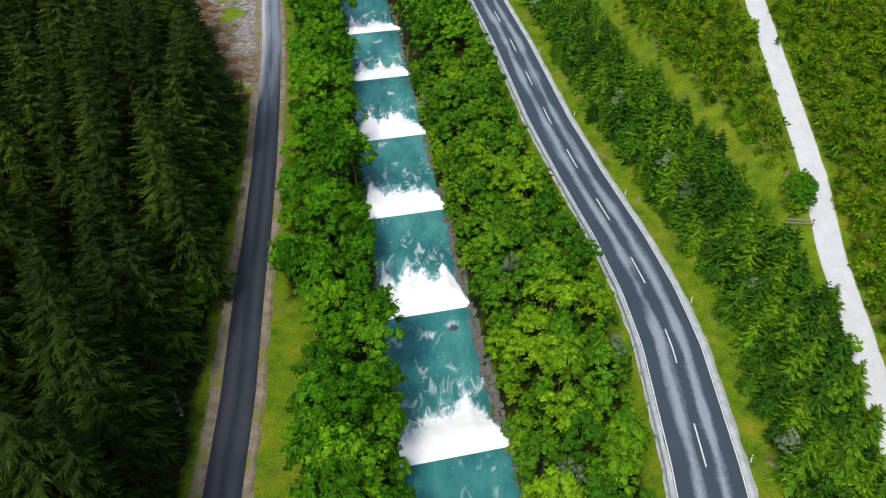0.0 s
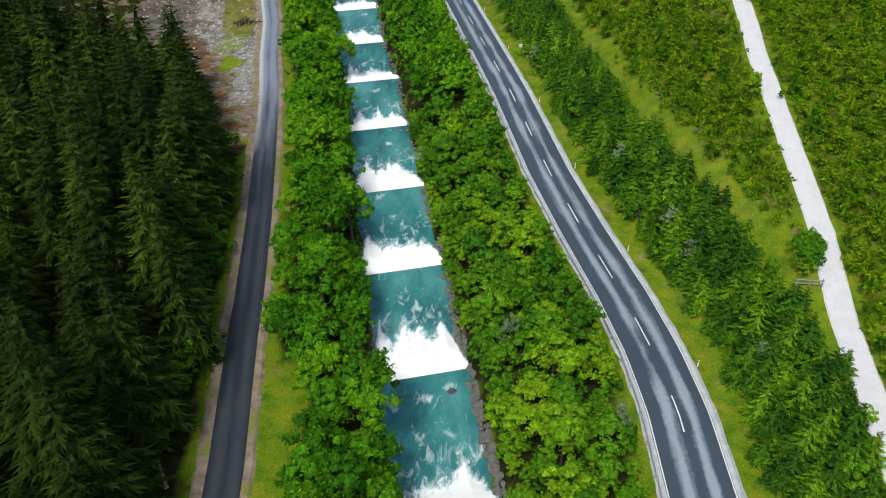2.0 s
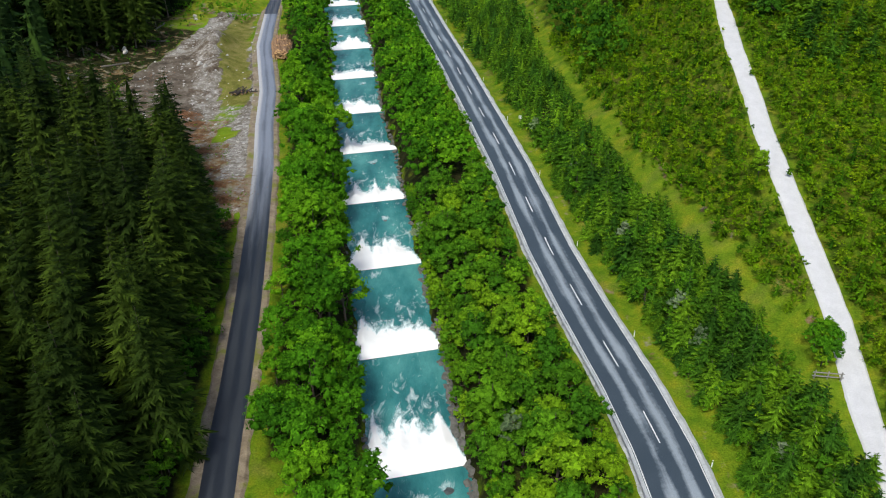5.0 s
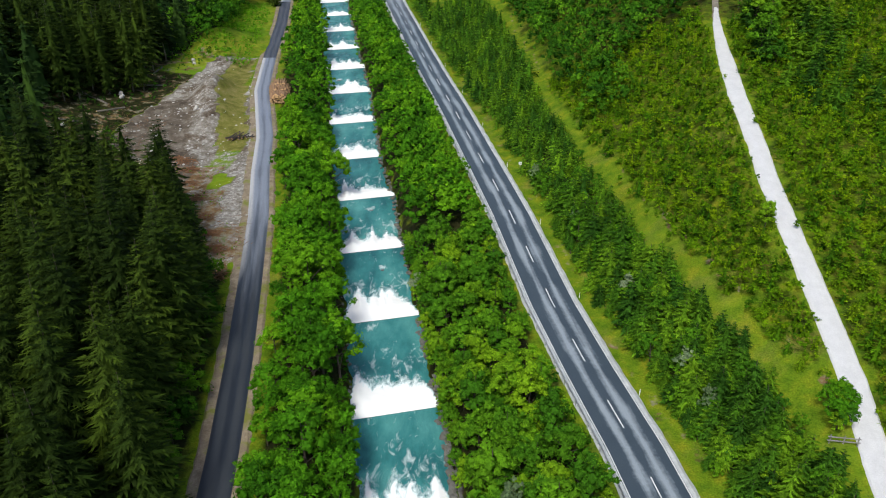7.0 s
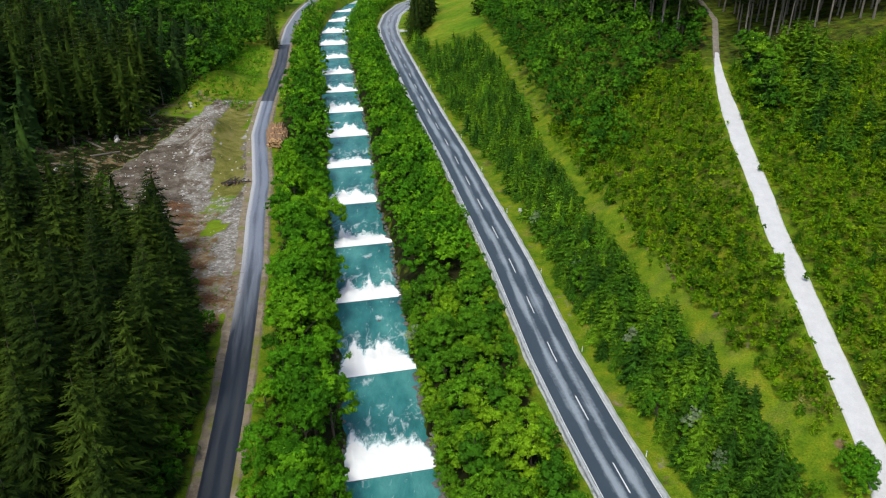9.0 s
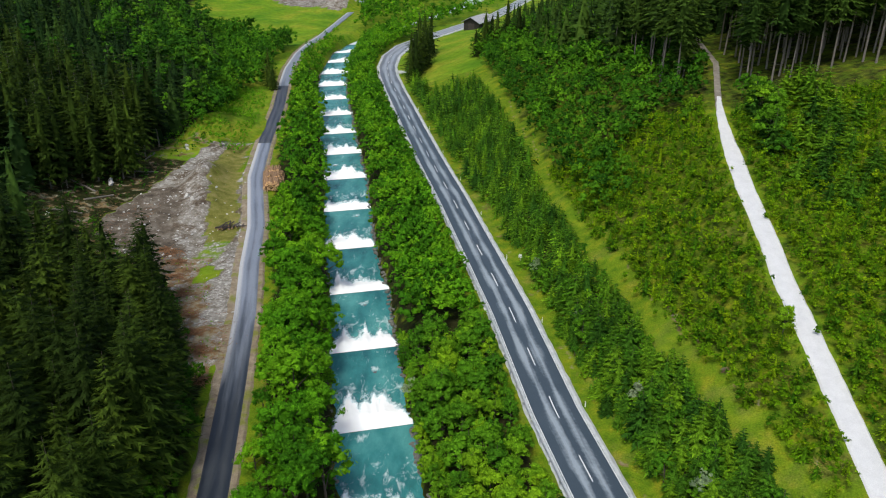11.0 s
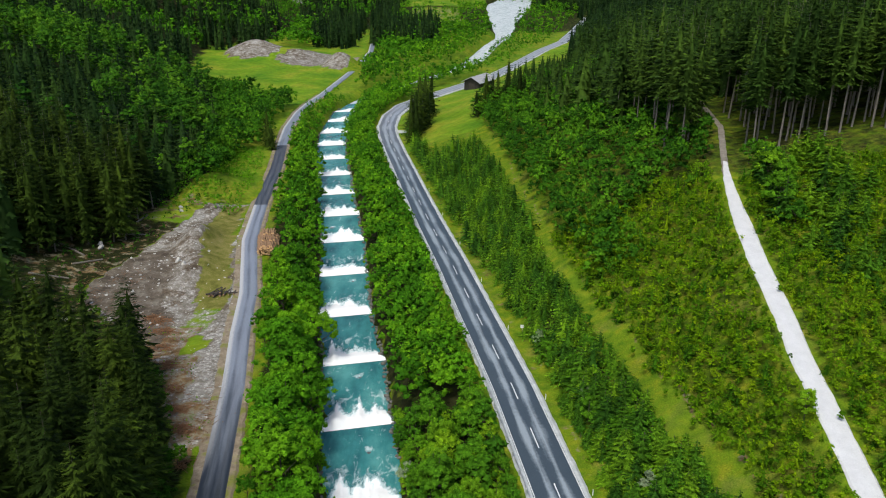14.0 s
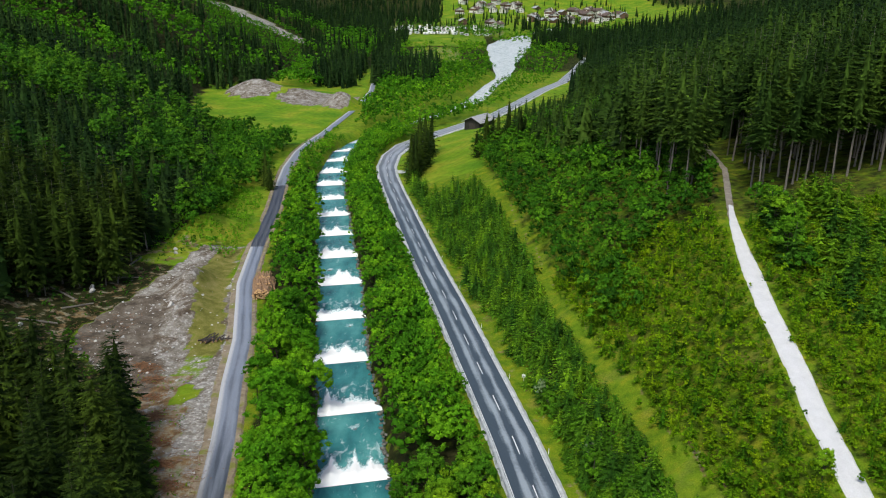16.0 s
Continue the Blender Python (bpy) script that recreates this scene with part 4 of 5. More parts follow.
near = [(x, y, rng.choice((0.65, 0.85, 1.0, 1.15, 1.35)) * rng.uniform(0.9, 1.1), int(rng.integers(9))) for x, y in scatter(-60, 16, 18, 185, 2.85, left_bank)]
near = [(x, y, min(s, max(0.5, (x - float(left_x(y)) - float(np.interp(y, (60, 67), (4.6, 2.4)))) / 2.2)), k) for x, y, s, k in near]
plant(BROADS, "alder_tree", "leafy green alder on the river bank", "tree", "alders along the left bank", near[:300])
spill = near[300:]
near = [(x, y, rng.choice((0.6, 0.8, 1.0, 1.2, 1.4)) * rng.uniform(0.9, 1.1), int(rng.integers(9))) for x, y in scatter(-30, 32, 10, 124, 2.25, right_bank)]
near = [(x, y, min(s, (float(right_x(y)) - 4.5 - x) / 1.9), k) for x, y, s, k in near]
near = [q for q in near if q[2] > 0.42]
near += [(float(river_x(y)) + (rng.uniform(6.4, 7.4) if 50 < y < 72 else rng.uniform(5.5, 6.2)), y, rng.uniform(0.55, 0.8), int(rng.integers(9))) for y in np.arange(36, 128, 1.8)]
plant(BANKS, "bank_tree", "bushy yellow-green tree between river and road", "tree", "trees between river and road", near[:300])
plant(WILLOWS, "willow_tree", "silvery grey-green willow among the bank trees", "tree", "silver willows", [(6.9, 66.4, 1.1, 0), (16.0, 54.6, 0.9, 1), (10.2, 40.0, 1.1, 0), (-3.0, 112, 0.9, 1)])
spill += near[300:]
far = [(x, y, s, k, rng.random()) for x, y, s, k in spill]
far += [(x, y, rng.uniform(0.6, 1.0) * (1 if y < 300 else 0.75), int(rng.integers(9)), rng.random()) for x, y in scatter(-80, 10, 185, 398, 2.8, left_bank) if y < 345 or rng.random() < 0.65]
far += [(x, y, rng.uniform(0.6, 0.88), int(rng.integers(9)), rng.random()) for x, y in scatter(-60, 30, 128, 398, 2.3, right_bank)]
far = [(x, y, min(s, (float(right_x(y)) - 4.2 - x) / 2.7) if x > float(river_x(y)) else s, k, t) for x, y, s, k, t in far]
far = [q for q in far if q[2] > 0.3]
sown("bank_thicket", FAR_BROAD, far, M_leaf_far, "dense green riverside thicket", "thicket")


spots = scatter(-60, 20, 10, 185, 2.0, left_bank) + scatter(-30, 32, 10, 128, 2.0, lambda x, y: right_bank(x, y) and x < float(right_x(y)) - 5.6)
sown("bank_undergrowth", SHRUBS, [(x, y, rng.uniform(0.9, 1.6), int(rng.integers(9)), rng.random() * 0.8) for x, y in spots], M_leaf_far, "leafy undergrowth below the riverside trees", "undergrowth")


# belt of young conifers and bushes between road and grass strip
def row(x, y):
    return float(right_x(y)) + 6.0 < x < min(float(strip_l(y)) + (1.2 if y < 60 else -0.6), float(track_x(y)) - (1.9 if y < 62 else 3.0)) and (y < 268 or y < 310 and x < float(right_x(y)) + 9)


near = [(x, y, rng.uniform(0.75, 1.3), int(rng.integers(9)), rng.random()) for x, y in scatter(0, 45, 10, 185, 1.55, row)]
near = [(x, y, s * (0.76 if x > min(float(strip_l(y)) - 2.4, float(track_x(y)) - 3.2) else 0.65 if x < float(right_x(y)) + 7.2 else 1.0), k, t) for x, y, s, k, t in near]
firs = [q[:4] for q in near if q[4] < 0.72]
plant(YOUNGS, "young_spruce", "dense young spruce in a roadside belt", "tree", "young spruces beside the road", firs[:300])
plant(BUSHES, "roadside_bush", "leafy green bush among young spruces", "bush", "bushes beside the road", [(q[0], q[1], q[2] * 0.8, q[3]) for q in near if q[4] >= 0.72][:130])
far = [(x, y, s, k, rng.random()) for x, y, s, k in firs[300:]] + [(x, y, rng.uniform(0.9, 1.4), int(rng.integers(9)), rng.random()) for x, y in scatter(-20, 45, 185, 310, 2.2, row)]
YOUNG_FAR = [fir(r, h, w * 0.8, 0.1, 11, 8, 3, 0.25, 0.62, 0.7, 0.3, 0.6) for h, w in ((4.2, 2.1), (4.8, 2.3), (3.6, 2.0))]
sown("conifer_belt", YOUNG_FAR, far, M_young_far, "belt of young conifers beside the road", "conifers")


plant(WILLOWS, "grey_willow", "greyish willow bush among the young spruces", "bush", "grey willows in the roadside belt", [(27.6, 85.5, 0.85, 0), (28.6, 79.6, 0.8, 1), (29.0, 43.2, 0.8, 0), (16.6, 142.0, 0.8, 1), (20.8, 124.0, 0.75, 0), (24.6, 103.0, 0.75, 1), (31.6, 62.5, 0.7, 0)])


# plantation of shrubs and seedlings on both sides of the white track
def heath(x, y):
    if not 10 < y < 180:
        return False
    xt = float(track_x(y))
    if y > 166 and x > xt - 3:
        return False
    return float(strip_r(y)) - 0.5 < x < xt - 1.9 and x < float(strip_r(y)) + (60 if y < 140 else 60 - (y - 140)) or xt + 1.9 < x < xt + 38


spots = scatter(10, 100, 24, 180, 1.22, heath)
sown("heath_shrubs", SHRUBS, [(x, y, rng.uniform(0.75, 1.35) * (0.8 if -3.0 < x - float(track_x(y)) < 0 else 1.0), int(rng.integers(9)), min(1, max(0, rng.normal(0.5, 0.25)))) for x, y in spots], M_heath, "yellow-green shrubs covering the replanted slope", "shrubs")
spots = [p for p in scatter(10, 92, 24, 180, 2.05, heath) if noise.noise((p[0] * 0.06, p[1] * 0.06, 3)) > -0.45 or rng.random() < 0.4]
sown("plantation", SEEDLINGS, [(x, y, rng.uniform(0.65, 1.4) * (0.65 if -3.4 < x - float(track_x(y)) < 0 else 1.0), int(rng.integers(9)), min(1, max(0, rng.normal(0.5, 0.3)))) for x, y in spots], M_seed, "rows of knee to head high young spruces", "seedlings")


# broad-leaved thicket behind the plantation
def thicket(x, y):
    return float(strip_r(y)) + 1.0 < x < float(track_x(y)) - (4 if y > 176 else 16) and 150 + 0.35 * max(0, x - 25) < y < 320


spots = scatter(0, 75, 150, 320, 2.8, thicket)
sown("slope_thicket", FAR_BROAD, [(x, y, rng.uniform(0.5, 0.95), int(rng.integers(9)), rng.random()) for x, y in spots], M_thicket, "green broad-leaved thicket on the slope", "thicket")
plant(BANKS, "track_bush", "round leafy bush at the edge of the white track", "bush", "bushes beside the track", [(39.2, 73.0, 0.75, 2), (38.5, 72.8, 0.65, 2), (39.7, 74.4, 0.7, 2), (41.0, 104, 0.8, 1), (54.8, 152, 1.7, 0), (56.8, 156, 1.6, 1), (55.6, 147, 1.2, 2), (56.5, 163, 1.5, 3), (58.5, 167, 1.4, 0), (57.5, 174.5, 1.3, 2), (59, 172, 1.1, 1), (47.5, 172, 0.75, 1), (45.5, 169, 0.7, 4)])
plant(BROADS, "track_bush", "round leafy bush at the edge of the white track", "bush", "bushes beside the track", [(39.5, 74.2, 0.66, 4), (38.5, 73.4, 0.6, 1), (39.6, 75.8, 0.6, 4), (38.7, 75.4, 0.55, 1)])
plant(YOUNGS, "track_spruce", "dark young spruce beside the white track", "tree", "young spruces beside the track",
      [(54.5 + rng.uniform(0, 14), y, rng.uniform(0.9, 1.3) * (1.0 if y < 143 else 1.3), int(rng.integers(9))) for y in np.arange(128, 171, 1.1)])

# spruce wood on the right
def right_wood(x, y):
    xt = float(track_x(y))
    if abs(x - xt) < 3.0 and y < 235:
        return False
    if y < 262:
        return 176 + 0.10 * abs(x - 60) < y and x > float(np.interp(y, (176, 190, 215, 262), (55, 48, 45, 33)))
    return x > float(np.interp(y, (262, 340, 356, 380, 450, 520, 620, 700), (33, 22, 42, 55, 63, 73, 93, 118)))


spots = scatter(10, 112, 176, 226, 4.3, right_wood)
plant(TALL, "tall_spruce", "tall dark spruce with a bare pale trunk", "tree", "tall spruces behind the plantation", [(x, y, rng.uniform(0.8, 1.05), int(rng.integers(9))) for x, y in spots][:190])
spots = spots[190:] + scatter(10, 140, 226, 420, 5.0, right_wood)
sown("spruce_wood_right", FAR_SPRUCE, [(x, y, rng.uniform(0.8, 1.15) * (0.5 if y > 300 and x < 60 else 0.7 if y > 262 and x < 52 else 1.0), int(rng.integers(9)), rng.random() * 0.8) for x, y in spots], M_tall_far, "dark spruce forest on the valley side", "forest", 0.3)
far_right = scatter(120, 330, 176, 262, 6.0, right_wood) + scatter(130, 260, 262, 420, 8.0, right_wood) + scatter(40, 300, 420, 1000, 9.5, right_wood) + scatter(200, 500, 1000, 1600, 20.0, lambda x, y: x > 300 + 0.05 * (y - 1000))


# spruce wood on the left
def left_wood(x, y):
    if y > 205 and x > float(foot_x(y)) - (5 if y < 400 else 14):
        return False
    if 138 < y < 178 and x > (-70 if y < 157 else -80):
        return False
    if 108 < y < 226 and x > float(clear_l(y)) - (2 if y < 160 else 7):
        return False
    return x < float(left_x(y)) - (5.0 if y < 110 else 7)


spots = scatter(-84, -16, 8, 215, 4.8, left_wood)
edge = [p for p in spots if p[1] > 176] + scatter(-100, -84, 178, 216, 4.7, left_wood)
spots = [p for p in spots if p[1] <= 176]
plant(DARK, "edge_spruce", "dark spruce with bare trunk behind the clearing", "tree", "spruces behind the clearing", [(x, y, rng.uniform(0.75, 1.0), int(rng.integers(9))) for x, y in edge][:110])
spots.sort(key=lambda p: -p[0] + 0.1 * p[1])
plant(SPRUCES, "spruce_tree", "tall dark green spruce at the wood's edge", "tree", "spruces beside the lane", [(x, y, rng.uniform(0.75, 1.12) * (1.0 if y < 96 else 0.84), int(rng.integers(9))) for x, y in spots[:105]])
plant(SPRUCES_INNER, "spruce_tree", "tall dark green spruce inside the wood", "tree", "spruces beside the lane", [(x, y, rng.uniform(0.75, 1.12) * (1.0 if y < 96 else 0.84), int(rng.integers(9))) for x, y in spots[105:265]])
rest = spots[265:] + scatter(-175, -84, 90, 400, 4.6, left_wood) + scatter(-84, -40, 215, 400, 4.2, left_wood)
light = {p for p in rest if p[1] > 225 and noise.noise((p[0] * 0.03, p[1] * 0.03, 8)) + rng.uniform(-0.35, 0.35) > 0.17 - min(0.36, 0.0022 * (p[1] - 225))}
sown("spruce_wood_left", FAR_SPRUCE, [(x, y, rng.uniform(0.8, 1.1) if y < 190 else rng.uniform(0.5, 0.9), int(rng.integers(9)), rng.random() * 0.95) for x, y in rest if (x, y) not in light], M_needle_far, "dark spruce forest on the steep valley side", "forest", 0.3)
sown("birch_wood_left", BIRCHES, [(x, y, rng.uniform(1.0, 1.5), int(rng.integers(9)), rng.random() * 0.95) for x, y in sorted(light)], M_birch, "light green birches mixed into the forest", "forest")

spots = scatter(-92, -56, 140, 222, 2.4, lambda x, y: float(clear_l(y)) - 22 < x < float(clear_l(y)) - 0.5 and noise.noise((x * 0.15, y * 0.15, 5)) > -0.15)
# tints stay low: the wood's shade is put into the leaf colour
sown("undergrowth", SHRUBS, [(x, y, rng.uniform(0.4, 1.0), int(rng.integers(9)), rng.random() * 0.6) for x, y in spots], M_birch, "low olive undergrowth between clearing and wood", "undergrowth")

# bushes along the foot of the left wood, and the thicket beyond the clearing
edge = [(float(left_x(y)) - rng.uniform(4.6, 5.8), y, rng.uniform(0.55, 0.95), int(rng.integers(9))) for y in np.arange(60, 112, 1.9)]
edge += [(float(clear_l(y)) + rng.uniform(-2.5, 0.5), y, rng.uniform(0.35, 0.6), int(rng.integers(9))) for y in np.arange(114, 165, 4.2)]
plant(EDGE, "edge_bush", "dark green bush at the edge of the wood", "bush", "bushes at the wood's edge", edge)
spots = scatter(-110, -50, 226, 395, 3.5, lambda x, y: float(foot_x(y)) - 9 < x < float(left_x(y)) - (5.5 if y > 285 else 8.5) and (y > 284 or x < float(left_x(y)) - 13) and (y < 372 or x < float(left_x(y)) - 28))
sown("lane_thicket", FAR_BROAD, [(x, y, rng.uniform(0.75, 1.25), int(rng.integers(9)), rng.random()) for x, y in spots], M_thicket, "rounded green bushes beside the far lane", "thicket")
spots = scatter(-72, -46, 214, 285, 1.35, lambda x, y: float(foot_x(y)) - 7 < x < float(left_x(y)) - 4.5 and noise.noise((x * 0.1, y * 0.1, 1)) > -0.22)
sown("bank_shrubs", SHRUBS, [(x, y, rng.uniform(0.5, 1.3), int(rng.integers(9)), rng.uniform(0.45, 1.0)) for x, y in spots], M_leaf_far, "bright low shrubs on the grassy bank", "shrubs")
plant(LONE, "lone_spruce", "dark lone spruce standing beside the road", "tree", "lone spruces", [(-56.2, 292, 0.75, 3), (-53.5, 286, 0.6, 1), (-7.5, 326, 1.15, 3), (-9.6, 318, 1.0, 1), (-5.5, 334, 1.1, 0), (-3.5, 342, 0.9, 2), (-10.5, 311, 0.95, 3), (-8.2, 304, 1.05, 0), (-6.5, 311, 1.0, 2), (-9.5, 297, 0.8, 1), (-5.0, 318, 0.9, 0), (12.5, 305, 0.7, 1), (15.5, 309, 0.85, 0), (19.5, 306, 0.75, 2), (23, 310, 0.95, 3), (26.5, 303, 0.8, 0), (18, 314, 0.8, 1)])


# the far valley: riverside woods, spruce stands, both valley sides
def far_bank(x, y):
    xv, hw, xr, xl = float(river_x(y)), float(river_w(y)), float(right_x(y)), float(left_x(y))
    return y > 392 and (xl + 6 < x < xv - hw - 2 and (y > 470 or x > -40 and y > 420) or xv + hw + 2 < x < xr - 10)


spots = scatter(-60, 140, 392, 700, 4.2, far_bank) + scatter(-70, 180, 700, 900, 7, lambda x, y: far_bank(x, y) and not (740 < y and -30 < x < 15 and rng.random() < 0.7)) + scatter(-80, 30, 900, 1015, 9, lambda x, y: not -45 < x < 45) + scatter(-60, 75, 1020, 1200, 15, lambda x, y: True) + scatter(20, 220, 985, 1090, 8, lambda x, y: True)
sown("valley_thicket", MIST_BROAD, [(x, y, rng.uniform(0.7, 1.3) * (0.55 if 470 < y < 690 and x > float(river_x(y)) else 0.8 if 470 < y < 690 and x > float(river_x(y)) - 24 else 1.0), int(rng.integers(9)), rng.random()) for x, y in spots], M_leaf_far, "green alder woods along the far river", "thicket")
dark = scatter(-46, -2, 590, 700, 5.5, lambda x, y: True) + scatter(70, 170, 880, 1000, 7, lambda x, y: x > float(river_x(y)) + 24) + scatter(90, 190, 1110, 1180, 9, lambda x, y: noise.noise((x * .03, y * .03, 2)) > 0.1)
dark += scatter(-108, -58, 570, 700, 6, lambda x, y: x < float(left_x(y)) - 8)
dark += far_right + [(x, y) for x, y in scatter(-300, -60, 400, 680, 7.2, left_wood) + scatter(-300, -60, 680, 1000, 9.4, left_wood) if not (y < 540 and x > -132) and not (y > 780 and cover_of(x, y)[3] > 0.9)] + scatter(-400, -70, 1000, 1600, 18, lambda x, y: x < -75 - 0.06 * (y - 1000))
dark += scatter(-170, -2, 1200, 1520, 12, lambda x, y: x < -8 + 0.03 * (y - 1200)) + scatter(-75, -42, 700, 1010, 8, lambda x, y: True)
dark += scatter(-300, 400, 1520, 1700, 19, lambda x, y: True) + scatter(-210, -72, 1000, 1200, 10, lambda x, y: True) + scatter(-150, -76, 705, 1000, 8.5, lambda x, y: x > float(foot_x(y)) - 14 and cover_of(x, y)[3] < 0.9)
below = {p for p in dark if 700 < p[1] < 880 and -228 < p[0] * 826 / (p[1] - 30) < -138}
pale = {p for p in dark if 480 < p[1] < 1000 and p[0] < -60 and noise.noise((p[0] * 0.012, p[1] * 0.012, 4)) > 0.0} | below
dark += scatter(-165, -118, 548, 650, 6.5, lambda x, y: rng.random() < 0.8)
more = scatter(-240, -100, 700, 880, 5.0, lambda x, y: -228 < x * 826 / (y - 30) < -138 and cover_of(x, y)[3] < 0.9)
below |= set(more)
pale |= set(more)
for name, kinds, a, b in (("hillside_spruce_forest", HILL_SPRUCE, 0, 720), ("far_spruce_forest", MIST_SPRUCE, 720, 3000)):
    sown(name, kinds, [(x, y, rng.uniform(0.75, 1.2), int(rng.integers(9)), rng.random() * 0.8) for x, y in dark if (x, y) not in pale and a <= y < b], M_needle_far, "distant dark spruce forest on both valley sides", "forest", 0.3)
sown("far_broad_forest", MIST_BROAD, [(x, y, rng.uniform(1.2, 1.8) * (0.55 if (x, y) in below else 1.0), int(rng.integers(9)), rng.random() * 0.7) for x, y in sorted(pale)], M_leaf_far, "distant light green woods on the valley side", "forest", 0.3)

# ---------------------------------------------------------------- road furniture
def across(cx, y, off):
    tx = float(cx(y + 1.5)) - float(cx(y - 1.5))
    k = math.hypot(tx, 3.0)
    return float(cx(y)) + off * 3.0 / k, y - off * tx / k


road = bpy.data.objects["road_main"]
for k in range(28):
    y = 42.7 + 12.1 * (k - 2)
    piece("centre_dash", ribbon(right_x, right_z, y, y + 4.7, 0.94, [(-0.065, 0.10), (-0.06, 0.108), (0.06, 0.108), (0.065, 0.10)], M_white_paint, "centre_dash"), road)
for side in (-1, 1):
    piece("edge_line", ribbon(right_x, right_z, 14, 520, 1.5, [(side * 2.9 - 0.055, 0.045), (side * 2.9 - 0.05, 0.062), (side * 2.9 + 0.05, 0.062), (side * 2.9 + 0.055, 0.045)], M_white_paint, "edge_line"), road)


def guardrail(y0, y1):
    root = tagged(new("guardrail"), "galvanised steel guardrail along the river side of the road", "guardrail")
    wave = [(-0.02, 0.42), (0.035, 0.47), (0.035, 0.53), (-0.02, 0.575), (0.035, 0.62), (0.035, 0.68), (-0.02, 0.73)]
    piece("rail", ribbon(right_x, right_z, y0, y1, 1.0, [(-3.62 + a, b) for a, b in wave], M_zinc, "rail"), root)
    piece("rail_cap", ribbon(right_x, right_z, y0, y1, 1.0, [(-3.70, 0.71), (-3.66, 0.745), (-3.60, 0.745), (-3.57, 0.71)], M_zinc, "rail_cap"), root)
    bm = bmesh.new()
    box(bm, -0.06, 0.06, -0.05, 0.05, -0.5, 0.72, 0.01)
    box(bm, 0.03, 0.10, -0.09, 0.09, 0.48, 0.66, 0.008)
    me = bpy.data.meshes.new("rail_post")
    bm.to_mesh(me)
    bm.free()
    me.materials.append(M_zinc)
    for y in np.arange(y0 + 0.5, y1, 3.8):
        x, py = across(right_x, y, -3.74)
        ob = piece("rail_post", me, root)
        ob.location = (x, py, float(right_z(y)))


guardrail(30, 214)


def delineator():
    root = tagged(new("marker_post"), "white plastic road marker post with black band", "marker post", "marker posts along the road")
    bm = bmesh.new()
    box(bm, -0.06, 0.06, -0.05, 0.05, -0.4, 0.78, 0.02)
    part("post", bm, M_post, root)
    bm = bmesh.new()
    box(bm, -0.063, 0.063, -0.053, 0.053, 0.78, 0.95, 0.015)
    band = part("band", bm, M_black, root, "black band")
    bm = bmesh.new()
    box(bm, -0.03, 0.03, -0.06, -0.054, 0.80, 0.93, 0.002)
    part("reflector", bm, M_zinc, band, "silver reflector")
    bm = bmesh.new()
    box(bm, -0.06, 0.06, -0.05, 0.05, 0.95, 1.05, 0.02)
    part("cap", bm, M_post, root)
    return root


first = delineator()
spots = [43.6, 63.8, 84.3, 105.5, 127.5, 150, 172, 194, 216, 238, 260]
for i, y in enumerate(spots):
    x, py = across(right_x, y, 4.05)
    m = pose(x, py, float(right_z(y)) - 0.3, 0, 0, 0) @ Matrix.Scale(0.9, 4)
    if i == 0:
        first.matrix_basis = m
    else:
        copy_thing(first, m)
sign = tagged(new("small_sign"), "small white board on a thin roadside post", "sign")
sign.location = (14.6, 149.5, ground_z(14.6, 149.5))
bm = bmesh.new()
box(bm, -0.04, 0.04, -0.04, 0.04, -0.3, 1.0, 0.01)
part("post", bm, M_zinc, sign)
bm = bmesh.new()
box(bm, -0.3, 0.3, -0.05, -0.02, 0.75, 1.35, 0.01)
part("board", bm, M_post, sign, "white board")

# pole barrier across the end of the grass strip
M_grey_wood = plain("silvered_wood", (0.24, 0.23, 0.21), 0.85, 0, 6, 0.3, 0.01)
barrier = tagged(new("pole_barrier"), "low barrier of grey wooden poles across the grass", "barrier")
ends = [Vector((x, y, ground_z(x, y))) for x, y in ((37.5, 71.6), (39.6, 70.6))]
for k in range(3):
    p0 = ends[0].lerp(ends[1], k / 2)
    piece("post", tri_mesh("post", *rod(0.075, 0.07, p0 - Vector((0, 0, 0.4)), p0 + Vector((0, 0, 1.05)), 8), M_grey_wood), barrier)
for h in (0.5, 0.95):
    piece("rail", tri_mesh("rail", *rod(0.07, 0.055, ends[0].lerp(ends[1], -0.12) + Vector((0, -0.12, h - 0.05)), ends[0].lerp(ends[1], 1.06) + Vector((0, -0.12, h)), 8), M_grey_wood), barrier)

# short gravel spur joining inside the bend
def spur():
    v, f = [], []
    for i in range(9):
        q = i / 8
        x, y = -16.6 + 9.5 * q, 318 - 3.0 * q * q
        for o in (-1.7, 1.7):
            v.append((x, y + o * (1 + 0.6 * (1 - q) ** 3), max(ground_z(x, y + o), float(right_z(y)) - 0.2) + 0.07))
    f = [(2 * i, 2 * i + 2, 2 * i + 3, 2 * i + 1) for i in range(8)]
    return mesh_of("gravel_spur", v, f, M_shoulder)


tagged(new("gravel_spur", spur()), "pale gravel spur joining the road in the bend", "track", "", "structure")

# ---------------------------------------------------------------- stones
def stone_mesh(seed, flat=0.75, material=None):
    r_ = random.Random(seed)
    bm = bmesh.new()
    bmesh.ops.create_icosphere(bm, subdivisions=2 if seed % 2 else 1, radius=0.5)
    for v in bm.verts:
        d = noise.noise(v.co * 1.7 + Vector((seed * 3.1, 0, 0)))
        v.co *= 1 + 0.55 * d
        v.co.x *= 1.25
        v.co.z *= flat
        v.co = Vector([round(c / 0.12) * 0.12 * 0.5 + c * 0.5 for c in v.co])
    me = bpy.data.meshes.new("stone")
    bm.to_mesh(me)
    bm.free()
    me.materials.append(material or M_stone)
    return me


